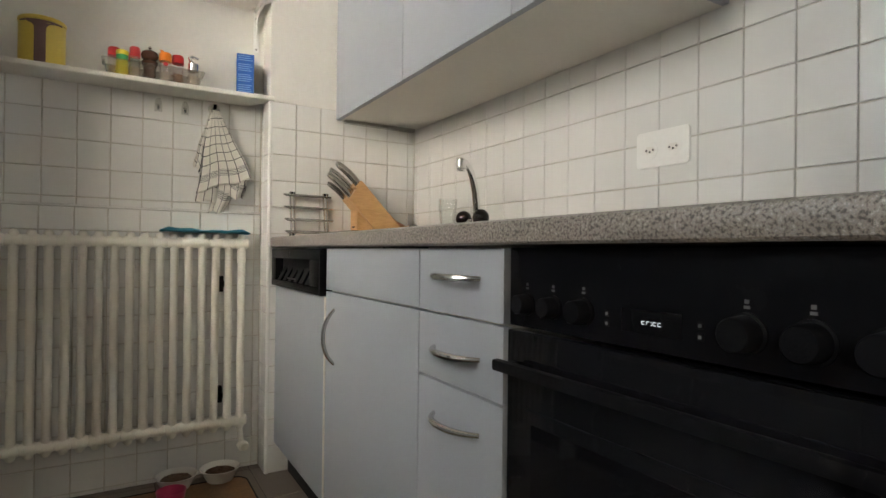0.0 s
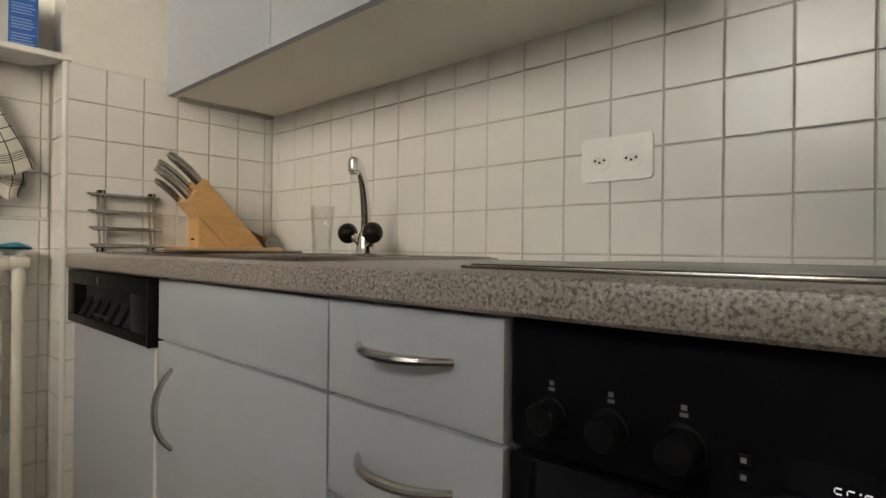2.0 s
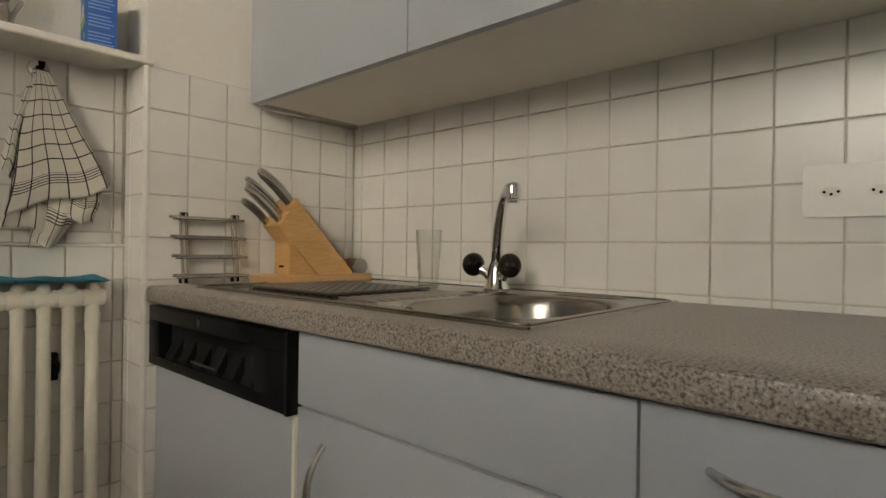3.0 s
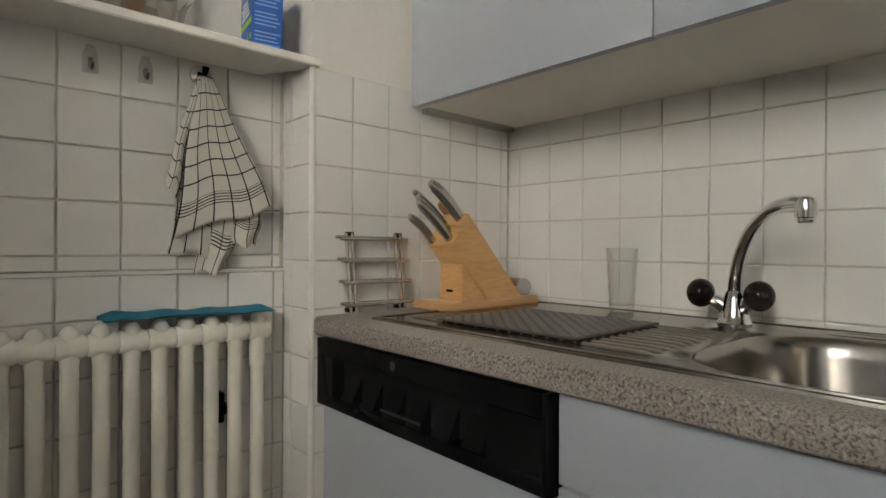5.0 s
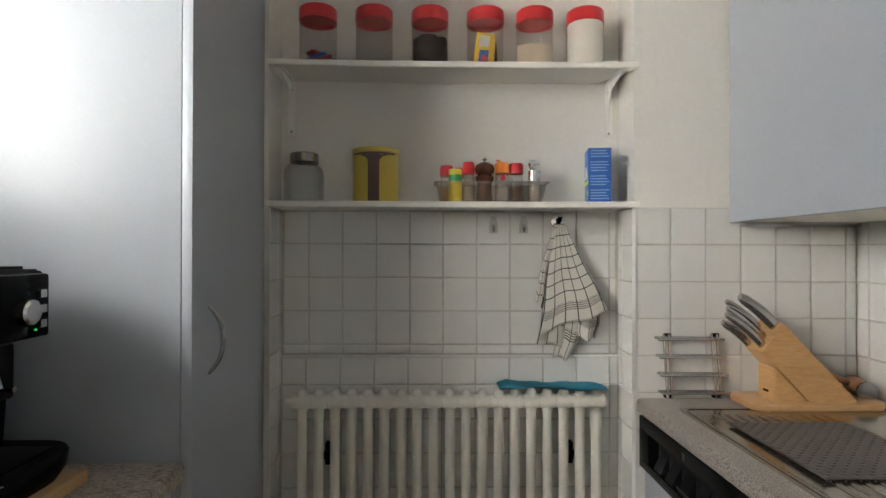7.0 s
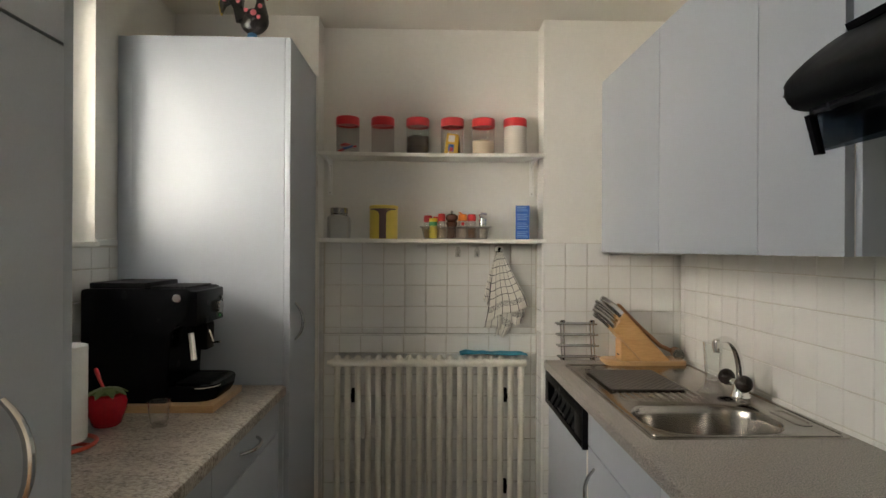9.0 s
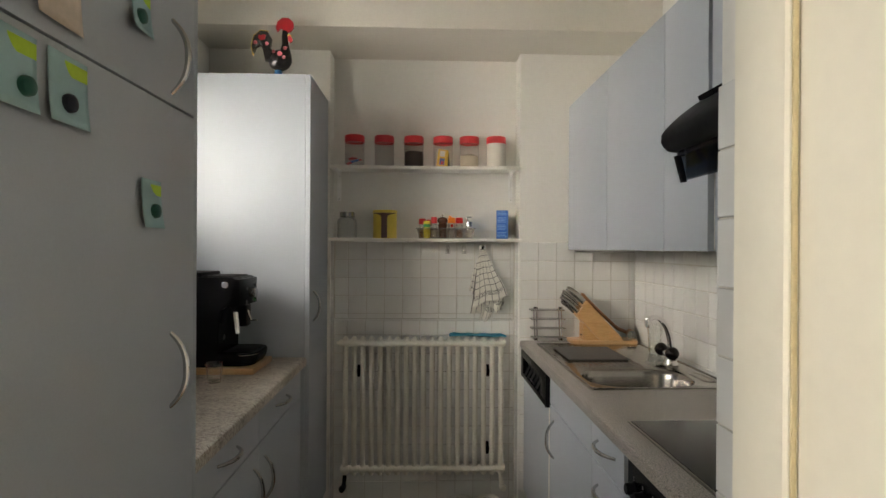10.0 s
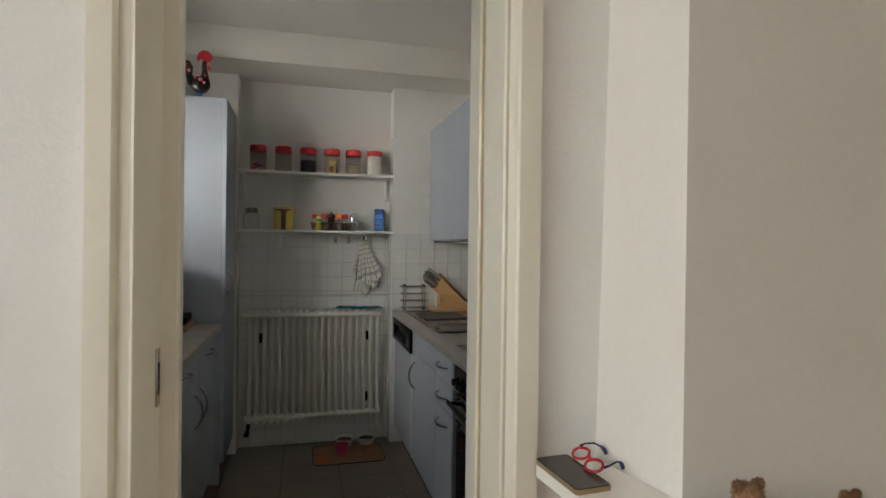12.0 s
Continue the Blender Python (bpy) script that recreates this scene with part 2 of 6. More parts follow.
def solo(name, bm, material, label, category="", group="", kind="", at=(0, 0, 0)):
    """A thing or piece of the setting that is one mesh."""
    bm.transform(Matrix.Translation(at).inverted())
    ob = new(name, mesh_of(name, bm, material))
    ob.location = at
    BASE[ob] = Matrix.Translation(at)
    return tagged(ob, label, category, group, kind)


def B(*boxes, bevel=0.0):
    bm = bmesh.new()
    for a, b in boxes:
        box(bm, a, b, bevel)
    return bm


# ---- the plan ----
XR, XL = 1.107, -1.14          # kitchen side walls
YP, YN = 2.135, 2.262          # pilaster face, niche face
NL, NR = -0.515, 0.484         # niche sides
YD0, YD1 = -0.40, -0.19        # hall face and kitchen face of the door wall
CEILZ, SOFFIT = 2.60, 2.415
TOPZ = 0.90                    # worktops
T = 0.009                      # tile build-up on the walls

# ---- setting ----
solo("floor", B(((-1.5, -0.30, -0.1), (1.5, 2.5, -0.006))), FLOORGROUT, "dark joints under beige stoneware floor tiles", kind="structure")
solo("floor_hall", B(((-1.9, -4.0, -0.1), (2.2, -0.30, -0.002))), PARQUET, "brown wooden floor of the hall", kind="structure")
solo("wall_right", B(((XR, -0.4, 0), (XR + 0.15, 2.6, CEILZ))), PLASTER, "white plastered wall with tiles above the worktop", kind="structure")
solo("wall_north", B(((NR, YP, 0), (XR, 2.6, CEILZ)), ((XL - 0.2, YP, 0), (NL, 2.6, CEILZ)), ((NL, YN, 0), (NR, 2.6, CEILZ))), PLASTER,
     "white plastered back wall with a radiator niche", kind="structure")
WY0, WY1, WZ0, WZ1 = 0.52, 1.565, 1.405, 2.32
solo("wall_left", B(((XL - 0.22, -0.4, 0), (XL, WY0, CEILZ)), ((XL - 0.22, WY1, 0), (XL, YP, CEILZ)), ((XL - 0.22, WY0, 0), (XL, WY1, WZ0)),
                    ((XL - 0.22, WY0, WZ1), (XL, WY1, CEILZ))), PLASTER, "white plastered wall with a window opening", kind="structure")
solo("ceiling", B(((-1.4, -0.4, CEILZ), (1.3, 1.82, CEILZ + 0.1)), ((-1.4, 1.82, SOFFIT), (1.3, 2.6, CEILZ + 0.1))), CEIL, "off-white ceiling with a lowered soffit along the back wall", kind="structure")
STUBX = 0.405
solo("wall_stub", B(((STUBX, YD1, 0), (XR, 0.025, CEILZ))), PLASTER, "white wall end beside the oven", kind="structure")
solo("wall_door", B(((-1.9, YD0, 0), (-0.43, -0.305, CEILZ)), ((0.40, YD0, 0), (1.25, YD1, CEILZ)), ((-0.43, YD0, 2.06), (0.40, -0.305, CEILZ))), ROUGHCAST,
     "white roughcast wall round the kitchen door", kind="structure")
bm = bmesh.new()
prism(bm, [(0.545, -0.39), (0.585, -0.675), (2.2, -0.675), (2.2, -0.395), (0.60, -0.395)], lambda u, v, w: (u + (0.055 * w / 2.6 if v > -0.393 and u < 0.6 else 0), v, w), (0, 2.6))
solo("wall_hall_right", bm, PLASTER, "white plastered projecting hall wall with a slanting corner", kind="structure")
solo("wall_hall_left", B(((-1.9, -4.0, 0), (-1.75, -2.3, CEILZ)), ((-1.9, -0.8, 0), (-1.75, YD0, CEILZ)), ((-1.9, -2.3, 0), (-1.75, -0.8, 0.7)), ((-1.9, -2.3, 2.3), (-1.75, -0.8, CEILZ))), PLASTER, "white hall wall with a window opening", kind="structure")
solo("wall_hall_back", B(((-1.9, -4.15, 0), (2.2, -4.0, CEILZ))), PLASTER, "plain white hall wall", kind="structure")
solo("wall_hall_east", B(((2.2, -4.0, 0), (2.35, YD1, CEILZ))), PLASTER, "plain white hall wall", kind="structure")
solo("ceiling_hall", B(((-1.9, -4.15, CEILZ), (2.35, -0.4, CEILZ + 0.1))), CEIL, "off-white hall ceiling", kind="structure")
SKYGLOW = glow("bright hazy sky", (1.0, 0.95, 0.87), 14.0)
sn = SKYGLOW.node_tree
# sky panel's glow fades from warm at low y to dimmer blue, steering window light
spot, axis, fade, haze = sn.nodes.new("ShaderNodeNewGeometry"), sn.nodes.new("ShaderNodeSeparateXYZ"), sn.nodes.new("ShaderNodeMapRange"), sn.nodes.new("ShaderNodeValToRGB")
sn.links.new(spot.outputs["Position"], axis.inputs[0])
fade.inputs["From Min"].default_value, fade.inputs["From Max"].default_value = -1.6, 3.0
sn.links.new(axis.outputs["Y"], fade.inputs["Value"])
sn.links.new(fade.outputs["Result"], haze.inputs["Fac"])
haze.color_ramp.elements[0].position, haze.color_ramp.elements[0].color = 0.43, (1.0, 0.95, 0.87, 1)
haze.color_ramp.elements[1].position, haze.color_ramp.elements[1].color = 0.66, (0.20, 0.23, 0.26, 1)
sn.links.new(haze.outputs["Color"], sn.nodes["Principled BSDF"].inputs["Emission Color"])
solo("backdrop", B(((-2.92, -1.6, 1.0), (-2.90, 3.0, 3.4))), SKYGLOW, "glowing panel for the bright sky outside the kitchen window", kind="structure")
# door frame
bm = bmesh.new()
prism(bm, [(-0.500, -0.432), (-0.457, -0.432), (-0.453, -0.428), (-0.450, -0.418), (-0.427, -0.418), (-0.423, -0.431), (-0.4185, -0.432), (-0.4155, -0.428), (-0.3990, -0.375),
           (-0.396, -0.369), (-0.391, -0.342), (-0.362, -0.340), (-0.357, -0.335), (-0.357, -0.303), (-0.500, -0.303)], lambda u, v, w: (u, v, w), (0, 2.06))
door = solo("door_1", B(((-0.357, -0.42, 2.02), (0.314, -0.307, 2.06)), bevel=0.003), FRAMEPAINT, "cream painted steel door frame without a door leaf", kind="structure")
part("frame_post", bm, FRAMEPAINT, door)
bm = bmesh.new()
prism(bm, [(0.314, -0.165), (0.314, -0.246), (0.317, -0.249), (0.326, -0.250), (0.326, -0.388), (0.330, -0.392), (0.338, -0.390), (0.342, -0.404), (0.346, -0.420), (0.352, -0.425),
           (0.402, -0.425), (0.402, -0.188), (0.386, -0.165)], lambda u, v, w: (u, v, w), (0, 2.06))
part("frame_post", bm, FRAMEPAINT, door)
SEAL = mat("yellowed rubber seal", (0.66, 0.56, 0.34), 0.6, var=0.15)
part("seal", B(((0.3175, -0.2535, 0), (0.3225, -0.2505, 2.02)), bevel=0.001), SEAL, door, "yellowed rubber seal")
plate = part("strike_plate", B(((-0.3945, -0.3665, 1.012), (-0.3895, -0.3455, 1.128)), bevel=0.001), SATIN, door, "worn steel strike plate")
part("strike_hole", B(((-0.3895, -0.3645, 1.035), (-0.3888, -0.352, 1.10)), bevel=0.0003), BLACKMAT, plate)
for z in (1.02, 1.12):
    part("screw", lathe(bmesh.new(), [(0.003, 0), (0.003, 0.001), (0, 0.0014)], n=8, m=Matrix.Translation((-0.3895, -0.356, z)) @ pose(0, 0, 0, 0, 90, 0)), CHROME, plate)

# window
win = solo("window_1", B(((-1.31, WY0, WZ0), (-1.262, WY0 + 0.045, WZ1)), ((-1.31, WY1 - 0.04, WZ0), (-1.262, WY1, WZ1)), ((-1.31, WY0 + 0.045, WZ1 - 0.05), (-1.262, WY1 - 0.04, WZ1)),
                         ((-1.31, WY0 + 0.045, WZ0), (-1.262, WY1 - 0.04, WZ0 + 0.04)), bevel=0.004), FRAMEPAINT, "cream wooden kitchen window with white handle", kind="structure")
for y0, y1 in ((WY0 + 0.047, WY1 - 0.042),):
    sash = part("sash", B(((-1.30, y0, WZ0 + 0.042), (-1.25, y0 + 0.06, WZ1 - 0.052)), ((-1.30, y1 - 0.06, WZ0 + 0.042), (-1.25, y1, WZ1 - 0.052)),
                          ((-1.30, y0 + 0.06, WZ0 + 0.042), (-1.25, y1 - 0.06, WZ0 + 0.105)), ((-1.30, y0 + 0.06, WZ1 - 0.115), (-1.25, y1 - 0.06, WZ1 - 0.052)), bevel=0.004), FRAMEPAINT, win)
    pane = part("pane", B(((-1.279, y0 + 0.055, WZ0 + 0.10), (-1.275, y1 - 0.055, WZ1 - 0.11))), WINGLASS, sash)
    pane.visible_shadow = False
bm = B(((-1.25, 1.492, 1.60), (-1.243, 1.516, 1.68)), bevel=0.002)
tube(bm, [(-1.245, 1.504, 1.66), (-1.215, 1.504, 1.662), (-1.205, 1.506, 1.655), (-1.203, 1.512, 1.62), (-1.203, 1.516, 1.575), (-1.207, 1.517, 1.565)], [0.009, 0.009, 0.009, 0.008, 0.008, 0.007], 10)
WHITEP = mat("white plastic", (0.82, 0.81, 0.78), 0.35, var=0.03)
part("window_handle", bm, WHITEP, win, "white lever handle")
part("window_sill", B(((-1.262, WY0, WZ0 - 0.012), (XL + 0.018, WY1, WZ0 + 0.003)), bevel=0.003), SHELF, win)

# sheer curtain on the sash
SHEER = thin("white sheer cotton", (0.8, 0.79, 0.76), 0.7, 0.6, 0.1, 2.0, 0.01)
ct = thing("curtain", (-1.231, 1.36, 1.50), "white sheer curtain gathered aside before the kitchen window", "curtain")
bm = bmesh.new()
ys = [1.30 + 0.12 * k / 30 for k in range(31)]
loft(bm, [[(-1.232 + 0.008 * math.sin(y * 120), y, z) for y in ys] + [(-1.2305 + 0.008 * math.sin(y * 120), y, z) for y in reversed(ys)] for z in (1.50, 1.88, 2.285)], True, True)
part("cloth", bm, SHEER, ct)
part("rod", tube(bmesh.new(), [(-1.231, 0.60, 2.288), (-1.231, 1.46, 2.288)], 0.005, 8), CHROME, ct, "thin metal rod")

# shelves of the niche
for name, z in (("shelf", 1.436), ("shelf", 1.818)):
    y0 = 2.118
    bm = bmesh.new()
    n = 14
    sag = 0.004 if z > 1.6 else 0.0015
    xs = [NL + 0.001 + (NR - NL - 0.002 + (0.012 if z < 1.6 else 0.008)) * k / n for k in range(n + 1)]
    loops = []
    for x in xs:
        u = 2 * (x - NL) / (NR - NL) - 1
        d = -sag * (1 - u * u)
        yb = YN
        loops.append([(x, y0 + 0.003, z - 0.017 + d), (x, y0, z - 0.014 + d), (x, y0, z - 0.003 + d), (x, y0 + 0.003, z + d), (x, min(yb, YN) if x <= NR - 0.001 else y0 + 0.014, z + d), (x, yb if x <= NR - 0.001 else y0 + 0.014, z - 0.017 + d)])
    loft(bm, loops, True, True)
    sh = thing("wall_shelf", (0, 2.2, z - 0.017), "white board shelf across the niche" + (" on two white steel brackets" if z > 1.6 else ""), "shelf", "niche shelves")
    part("board", bm, SHELF, sh)
    if z > 1.6:
        for x in (NL + 0.030, NR - 0.030):
            bm = B(((x - 0.011, YN - 0.004, z - 0.017 - 0.162), (x + 0.011, YN, z - 0.018)), ((x - 0.011, y0 + 0.01, z - 0.0215), (x + 0.011, YN - 0.004, z - 0.0175)), bevel=0.001)
            prism(bm, [(y0 + 0.012, z - 0.021), (YN - 0.004, z - 0.021), (YN - 0.004, z - 0.150), (YN - 0.012, z - 0.085), (YN - 0.035, z - 0.045)], lambda u, v, w, x=x: (x + w, u, v), (-0.0015, 0.0015))
            br = part("bracket", bm, WHITEP, sh)
            for dz in (0.045, 0.168):
                part("screw", lathe(bmesh.new(), [(0.004, 0), (0.0035, 0.002), (0, 0.003)], n=8, m=Matrix.Translation((x, YN - 0.004, z - dz)) @ pose(0, 0, 0, 90, 0, 0)), SATIN, br)

# radiator
rad = thing("radiator", (-0.01, 2.200, 0.15), "cream enamelled tubular steel radiator hung in the tiled niche", "radiator")
bm = bmesh.new()
RX0, RP, RN, RZ0, RZ1 = -0.437, 0.0464, 19, 0.163, 0.910
zs = [RZ0 + 0.016, RZ0 + 0.040, RZ0 + 0.072, RZ1 - 0.072, RZ1 - 0.040, RZ1 - 0.016]
lathe(bm, [(0, RZ0), (0.007, RZ0 + 0.0015), (0.0125, RZ0 + 0.007)] + [(r, z) for r, z in zip((0.0160, 0.0172, 0.0137, 0.0137, 0.0172, 0.0160), zs)] + [(0.0125, RZ1 - 0.007), (0.007, RZ1 - 0.0015), (0, RZ1)], (0, 0, 0), 16)
for z in (RZ0 + 0.036, RZ1 - 0.036):
    tube(bm, [(-0.0232, 0, z), (-0.0215, 0, z), (-0.0210, 0, z), (-0.012, 0, z), (0.012, 0, z), (0.0210, 0, z), (0.0215, 0, z), (0.0232, 0, z)], [0.0172, 0.0172, 0.0192, 0.0208, 0.0208, 0.0192, 0.0172, 0.0172], 18)
SEC = mesh_of("section", bm, RADPAINT, 60)
for k in range(RN):
    ob = new("section", SEC)
    ob.parent = rad
    ob.location = (RX0 + RP * k + 0.01, 0, -0.15)
bm = bmesh.new()
tube(bm, [(RX0 - 0.023, 2.200, RZ1 - 0.036), (RX0 - 0.032, 2.200, RZ1 - 0.036), (RX0 - 0.033, 2.200, RZ1 - 0.036), (RX0 - 0.046, 2.200, RZ1 - 0.036)], [0.018, 0.018, 0.010, 0.010], 8)
part("plug", bm, RADPAINT, rad, "hexagonal end plug")
xr = RX0 + RP * (RN - 1)
for x, s in ((RX0, -1), (xr, 1)):
    bm = bmesh.new()
    tube(bm, [(x, 2.200, RZ0 + 0.01), (x + 0.004 * s, 2.196, 0.13), (x + 0.008 * s, 2.17, 0.10), (x + 0.008 * s, 2.20, 0.09), (x + 0.008 * s, 2.262, 0.09)], 0.011, 10)
    lathe(bm, [(0, 0), (0.016, 0.002), (0.018, 0.012), (0.014, 0.03), (0, 0.032)], n=12, m=Matrix.Translation((x + 0.008 * s, 2.16, 0.115)) @ pose(0, 0, 0, 90, 0, 0))
    part("valve", bm, RADPAINT if s > 0 else BLACKMAT, rad, "white valve knob" if s > 0 else "dark pipe valve")
part("collar", lathe(bmesh.new(), [(0.0125, 0.80), (0.016, 0.80), (0.016, 0.845), (0.0125, 0.845)], (xr, 2.200, 0), 14), RADPAINT, rad)
for x, z in ((RX0 + 1.5 * RP, 0.72), (RX0 + 16.5 * RP, 0.72), (RX0 + 16.5 * RP, 0.30)):
    part("wall_clip", B(((x - 0.008, 2.212, z - 0.03), (x + 0.008, 2.2525, z + 0.03)), ((x - 0.009, 2.203, z - 0.012), (x + 0.009, 2.212, z + 0.012)), bevel=0.002), BLACKMAT, rad, "black wall bracket")

# ---- kitchen furniture ----


def handle(parent, mid, axis, out, length=0.155, bow=0.032):
    """A bow handle on a front: a bent bar, thicker in the middle, with flattened ends."""
    mid, axis, out = Vector(mid), Vector(axis), Vector(out)
    pts, rad = [], []
    for k in range(13):
        u = -1 + k / 6
        h = bow * (1 - abs(u) ** 2.4)
        pts.append(mid + axis * (u * length / 2 * (1.0 - 0.02 * abs(u))) + out * h)
        rad.append(0.0042 + 0.0022 * (1 - u * u))
    part("handle", tube(bmesh.new(), pts, rad, 10, 1.0), SATIN, parent, "curved satin metal bow handle")


def base_unit(name, label, category, side, y0, y1, x, back, fronts, plinth=True, top=0.86, group=""):
    """A base or tall unit whose front plane is x; side is -1 where it faces -x. fronts: name, z0, z1, handle ('h', y, z) or ('v', y, z) or None."""
    th = thing(name, ((x + back) / 2, (y0 + y1) / 2, 0), label, category, group)
    inner = x - side * 0.019
    part("body", B(((inner, y0 + 0.001, 0.11), (back, y1 - 0.001, top)), bevel=0.0015), CARCASS, th)
    if plinth:
        part("plinth", B(((x - side * 0.055, y0 + 0.001, 0.0), (x - side * 0.072, y1 - 0.001, 0.109)), bevel=0.001), BLACKMAT, th, "dark recessed plinth")
    for nm, z0, z1, hd in fronts:
        f = part(nm, B(((x, y0 + 0.0015, z0 + 0.0015), (inner - side * -0.0005, y1 - 0.0015, z1 - 0.0015)), bevel=0.0015), FRONT, th)
        if hd:
            handle(f, (x, hd[1], hd[2]), (0, 1, 0) if hd[0] == "h" else (0, 0, 1), (side, 0, 0))
    return th


FX = 0.51
base_unit("sink_cabinet", "blue-grey sink base cabinet with one door under a blind front", "cabinet", -1, 0.957, 1.528, FX, XR - 0.02,
          [("blind_front", 0.737, 0.858, None), ("door", 0.12, 0.735, ("v", 1.453, 0.612))], top=0.70, group="base units of the sink side")
base_unit("drawer_cabinet", "blue-grey narrow base cabinet with three drawers and bow handles", "cabinet", -1, 0.678, 0.957, FX, XR - 0.02,
          [("drawer_front", 0.737, 0.858, ("h", 0.818, 0.806)), ("drawer_front", 0.612, 0.735, ("h", 0.818, 0.672)), ("drawer_front", 0.12, 0.610, ("h", 0.818, 0.548))], group="base units of the sink side")
# dishwasher
dw = thing("dishwasher", (0.8, 1.83, 0), "built-in dishwasher with black control panel and blue-grey door", "dishwasher")
part("body", B(((FX + 0.02, 1.531, 0.11), (XR - 0.02, 2.124, 0.70)), bevel=0.001), CARCASS, dw)
part("plinth", B(((FX + 0.055, 1.531, 0.0), (FX + 0.072, 2.124, 0.109))), BLACKMAT, dw, "dark recessed plinth")
part("door", B(((FX, 1.541, 0.12), (FX + 0.0185, 2.123, 0.717)), bevel=0.0015), FRONT, dw)
bm = B(((FX - 0.016, 1.540, 0.822), (FX + 0.02, 2.123, 0.856)), ((FX - 0.016, 1.540, 0.720), (FX + 0.02, 2.123, 0.742)), ((FX - 0.016, 1.540, 0.7425), (FX + 0.02, 1.640, 0.8215)), ((FX - 0.016, 2.062, 0.7425), (FX + 0.02, 2.123, 0.8215)), bevel=0.0012)
panel = part("control_panel", bm, BLACK, dw, "black control panel")
part("side_cap", B(((FX - 0.018, 1.531, 0.719), (FX + 0.02, 1.5395, 0.857)), bevel=0.001), BLACKMAT, panel)
part("grip_recess", B(((FX + 0.012, 1.6405, 0.743), (FX + 0.0195, 2.0615, 0.8212)), bevel=0.001), BLACKMAT, panel, "black handle recess")
for k in range(6):
    y = 2.015 - 0.068 * k
    bm = bmesh.new()
    prism(bm, [(FX - 0.014, 0.744), (FX + 0.011, 0.744), (FX + 0.011, 0.792)], lambda u, v, w: (u, w, v), (y - 0.020, y + 0.020))
    part("key", bm, BLACKMAT, panel, "black sloping key")
m = Matrix.Translation((FX - 0.0163, 1.862, 0.838)) @ pose(0, 0, 0, 90, 0, -90)
bm = prism(bmesh.new(), [(-0.007, 0.008), (0.007, 0.008), (0.007, -0.002), (0.004, -0.007), (0, -0.009), (-0.004, -0.007), (-0.007, -0.002)], lambda u, v, w: m @ Vector((u, v, w)), (0, 0.0005))
part("mark", bm, mat("dim grey badge", (0.05, 0.05, 0.05), 0.4), panel, "small grey shield mark")
part("print_bar", B(((FX - 0.0148, 1.79, 0.752), (FX - 0.0138, 1.90, 0.757))), mat("dark grey print", (0.016, 0.016, 0.017), 0.5), panel)
part("edge_strip", B(((FX - 0.0015, 1.5315, 0.12), (FX + 0.0185, 1.5405, 0.7165)), bevel=0.001), CARCASS, dw, "pale door edge strip")

# oven
ov = thing("oven", (0.8, 0.37, 0), "black built-in oven with five knobs and a lit clock", "oven")
OX = FX + 0.009
part("body", B(((OX + 0.025, 0.05, 0.11), (XR - 0.02, 0.674, 0.70)), bevel=0.001), BLACKMAT, ov)
part("plinth", B(((FX + 0.055, 0.03, 0.0), (FX + 0.072, 0.676, 0.109))), BLACKMAT, ov)
fascia = part("control_panel", B(((OX, 0.052, 0.739), (OX + 0.022, 0.675, 0.858)), bevel=0.002), BLACK, ov, "black glossy control fascia")
for k, (y, r, l) in enumerate(((0.633, 0.015, 0.022), (0.577, 0.015, 0.022), (0.519, 0.016, 0.024), (0.304, 0.018, 0.026), (0.245, 0.018, 0.026), (0.188, 0.018, 0.026))):
    m = Matrix.Translation((OX, y, 0.774)) @ pose(0, 0, 0, 0, -90, 0)
    knob = part("knob", lathe(bmesh.new(), [(0, 0), (r * 1.15, 0), (r * 1.15, 0.003), (r, 0.004), (r * 0.93, l - 0.002), (r * 0.85, l), (0, l)], n=24, m=m), BLACKMAT, fascia)
PRINT = mat("grey print", (0.17, 0.17, 0.17), 0.5)
for y, z in ((0.633, 0.796), (0.577, 0.796), (0.519, 0.797), (0.304, 0.798), (0.245, 0.798), (0.188, 0.798)):
    part("symbol", B(((OX - 0.0006, y - 0.003, z), (OX, y + 0.003, z + 0.003)), ((OX - 0.0006, y - 0.0022, z + 0.005), (OX, y + 0.0022, z + 0.009))), PRINT, fascia)
for y in (0.478, 0.352):
    for z in (0.764, 0.776):
        part("button", B(((OX - 0.002, y - 0.004, z - 0.004), (OX, y + 0.004, z + 0.004)), bevel=0.001), BLACKMAT, fascia)
        part("symbol", B(((OX - 0.0026, y - 0.0018, z - 0.0018), (OX - 0.0018, y + 0.0018, z + 0.0018))), PRINT, fascia)
part("display", B(((OX - 0.001, 0.374, 0.758), (OX, 0.456, 0.786)), bevel=0.0004), BLACKGLASS, fascia)
LED = glow("clock light", (0.85, 0.92, 1.0), 0.5)
bm = bmesh.new()
for k, y in enumerate((0.424, 0.4175, 0.4085, 0.402)):
    for z in (0.769, 0.7725):
        if (k, z) != (1, 0.769):
            box(bm, (OX - 0.0016, y - 0.0016, z - 0.0004), (OX - 0.001, y + 0.0016, z + 0.0004))
    box(bm, (OX - 0.0016, y + 0.0018, 0.7695), (OX - 0.001, y + 0.0024, 0.772))
box(bm, (OX - 0.0016, 0.4125, 0.7685), (OX - 0.001, 0.4135, 0.7695))
box(bm, (OX - 0.0016, 0.4125, 0.7715), (OX - 0.001, 0.4135, 0.7725))
part("clock_digits", bm, LED, fascia, "white lit clock digits")
od = part("oven_door", B(((OX - 0.004, 0.052, 0.15), (OX + 0.02, 0.675, 0.733)), bevel=0.003), BLACKGLASS, ov, "black glass oven door")
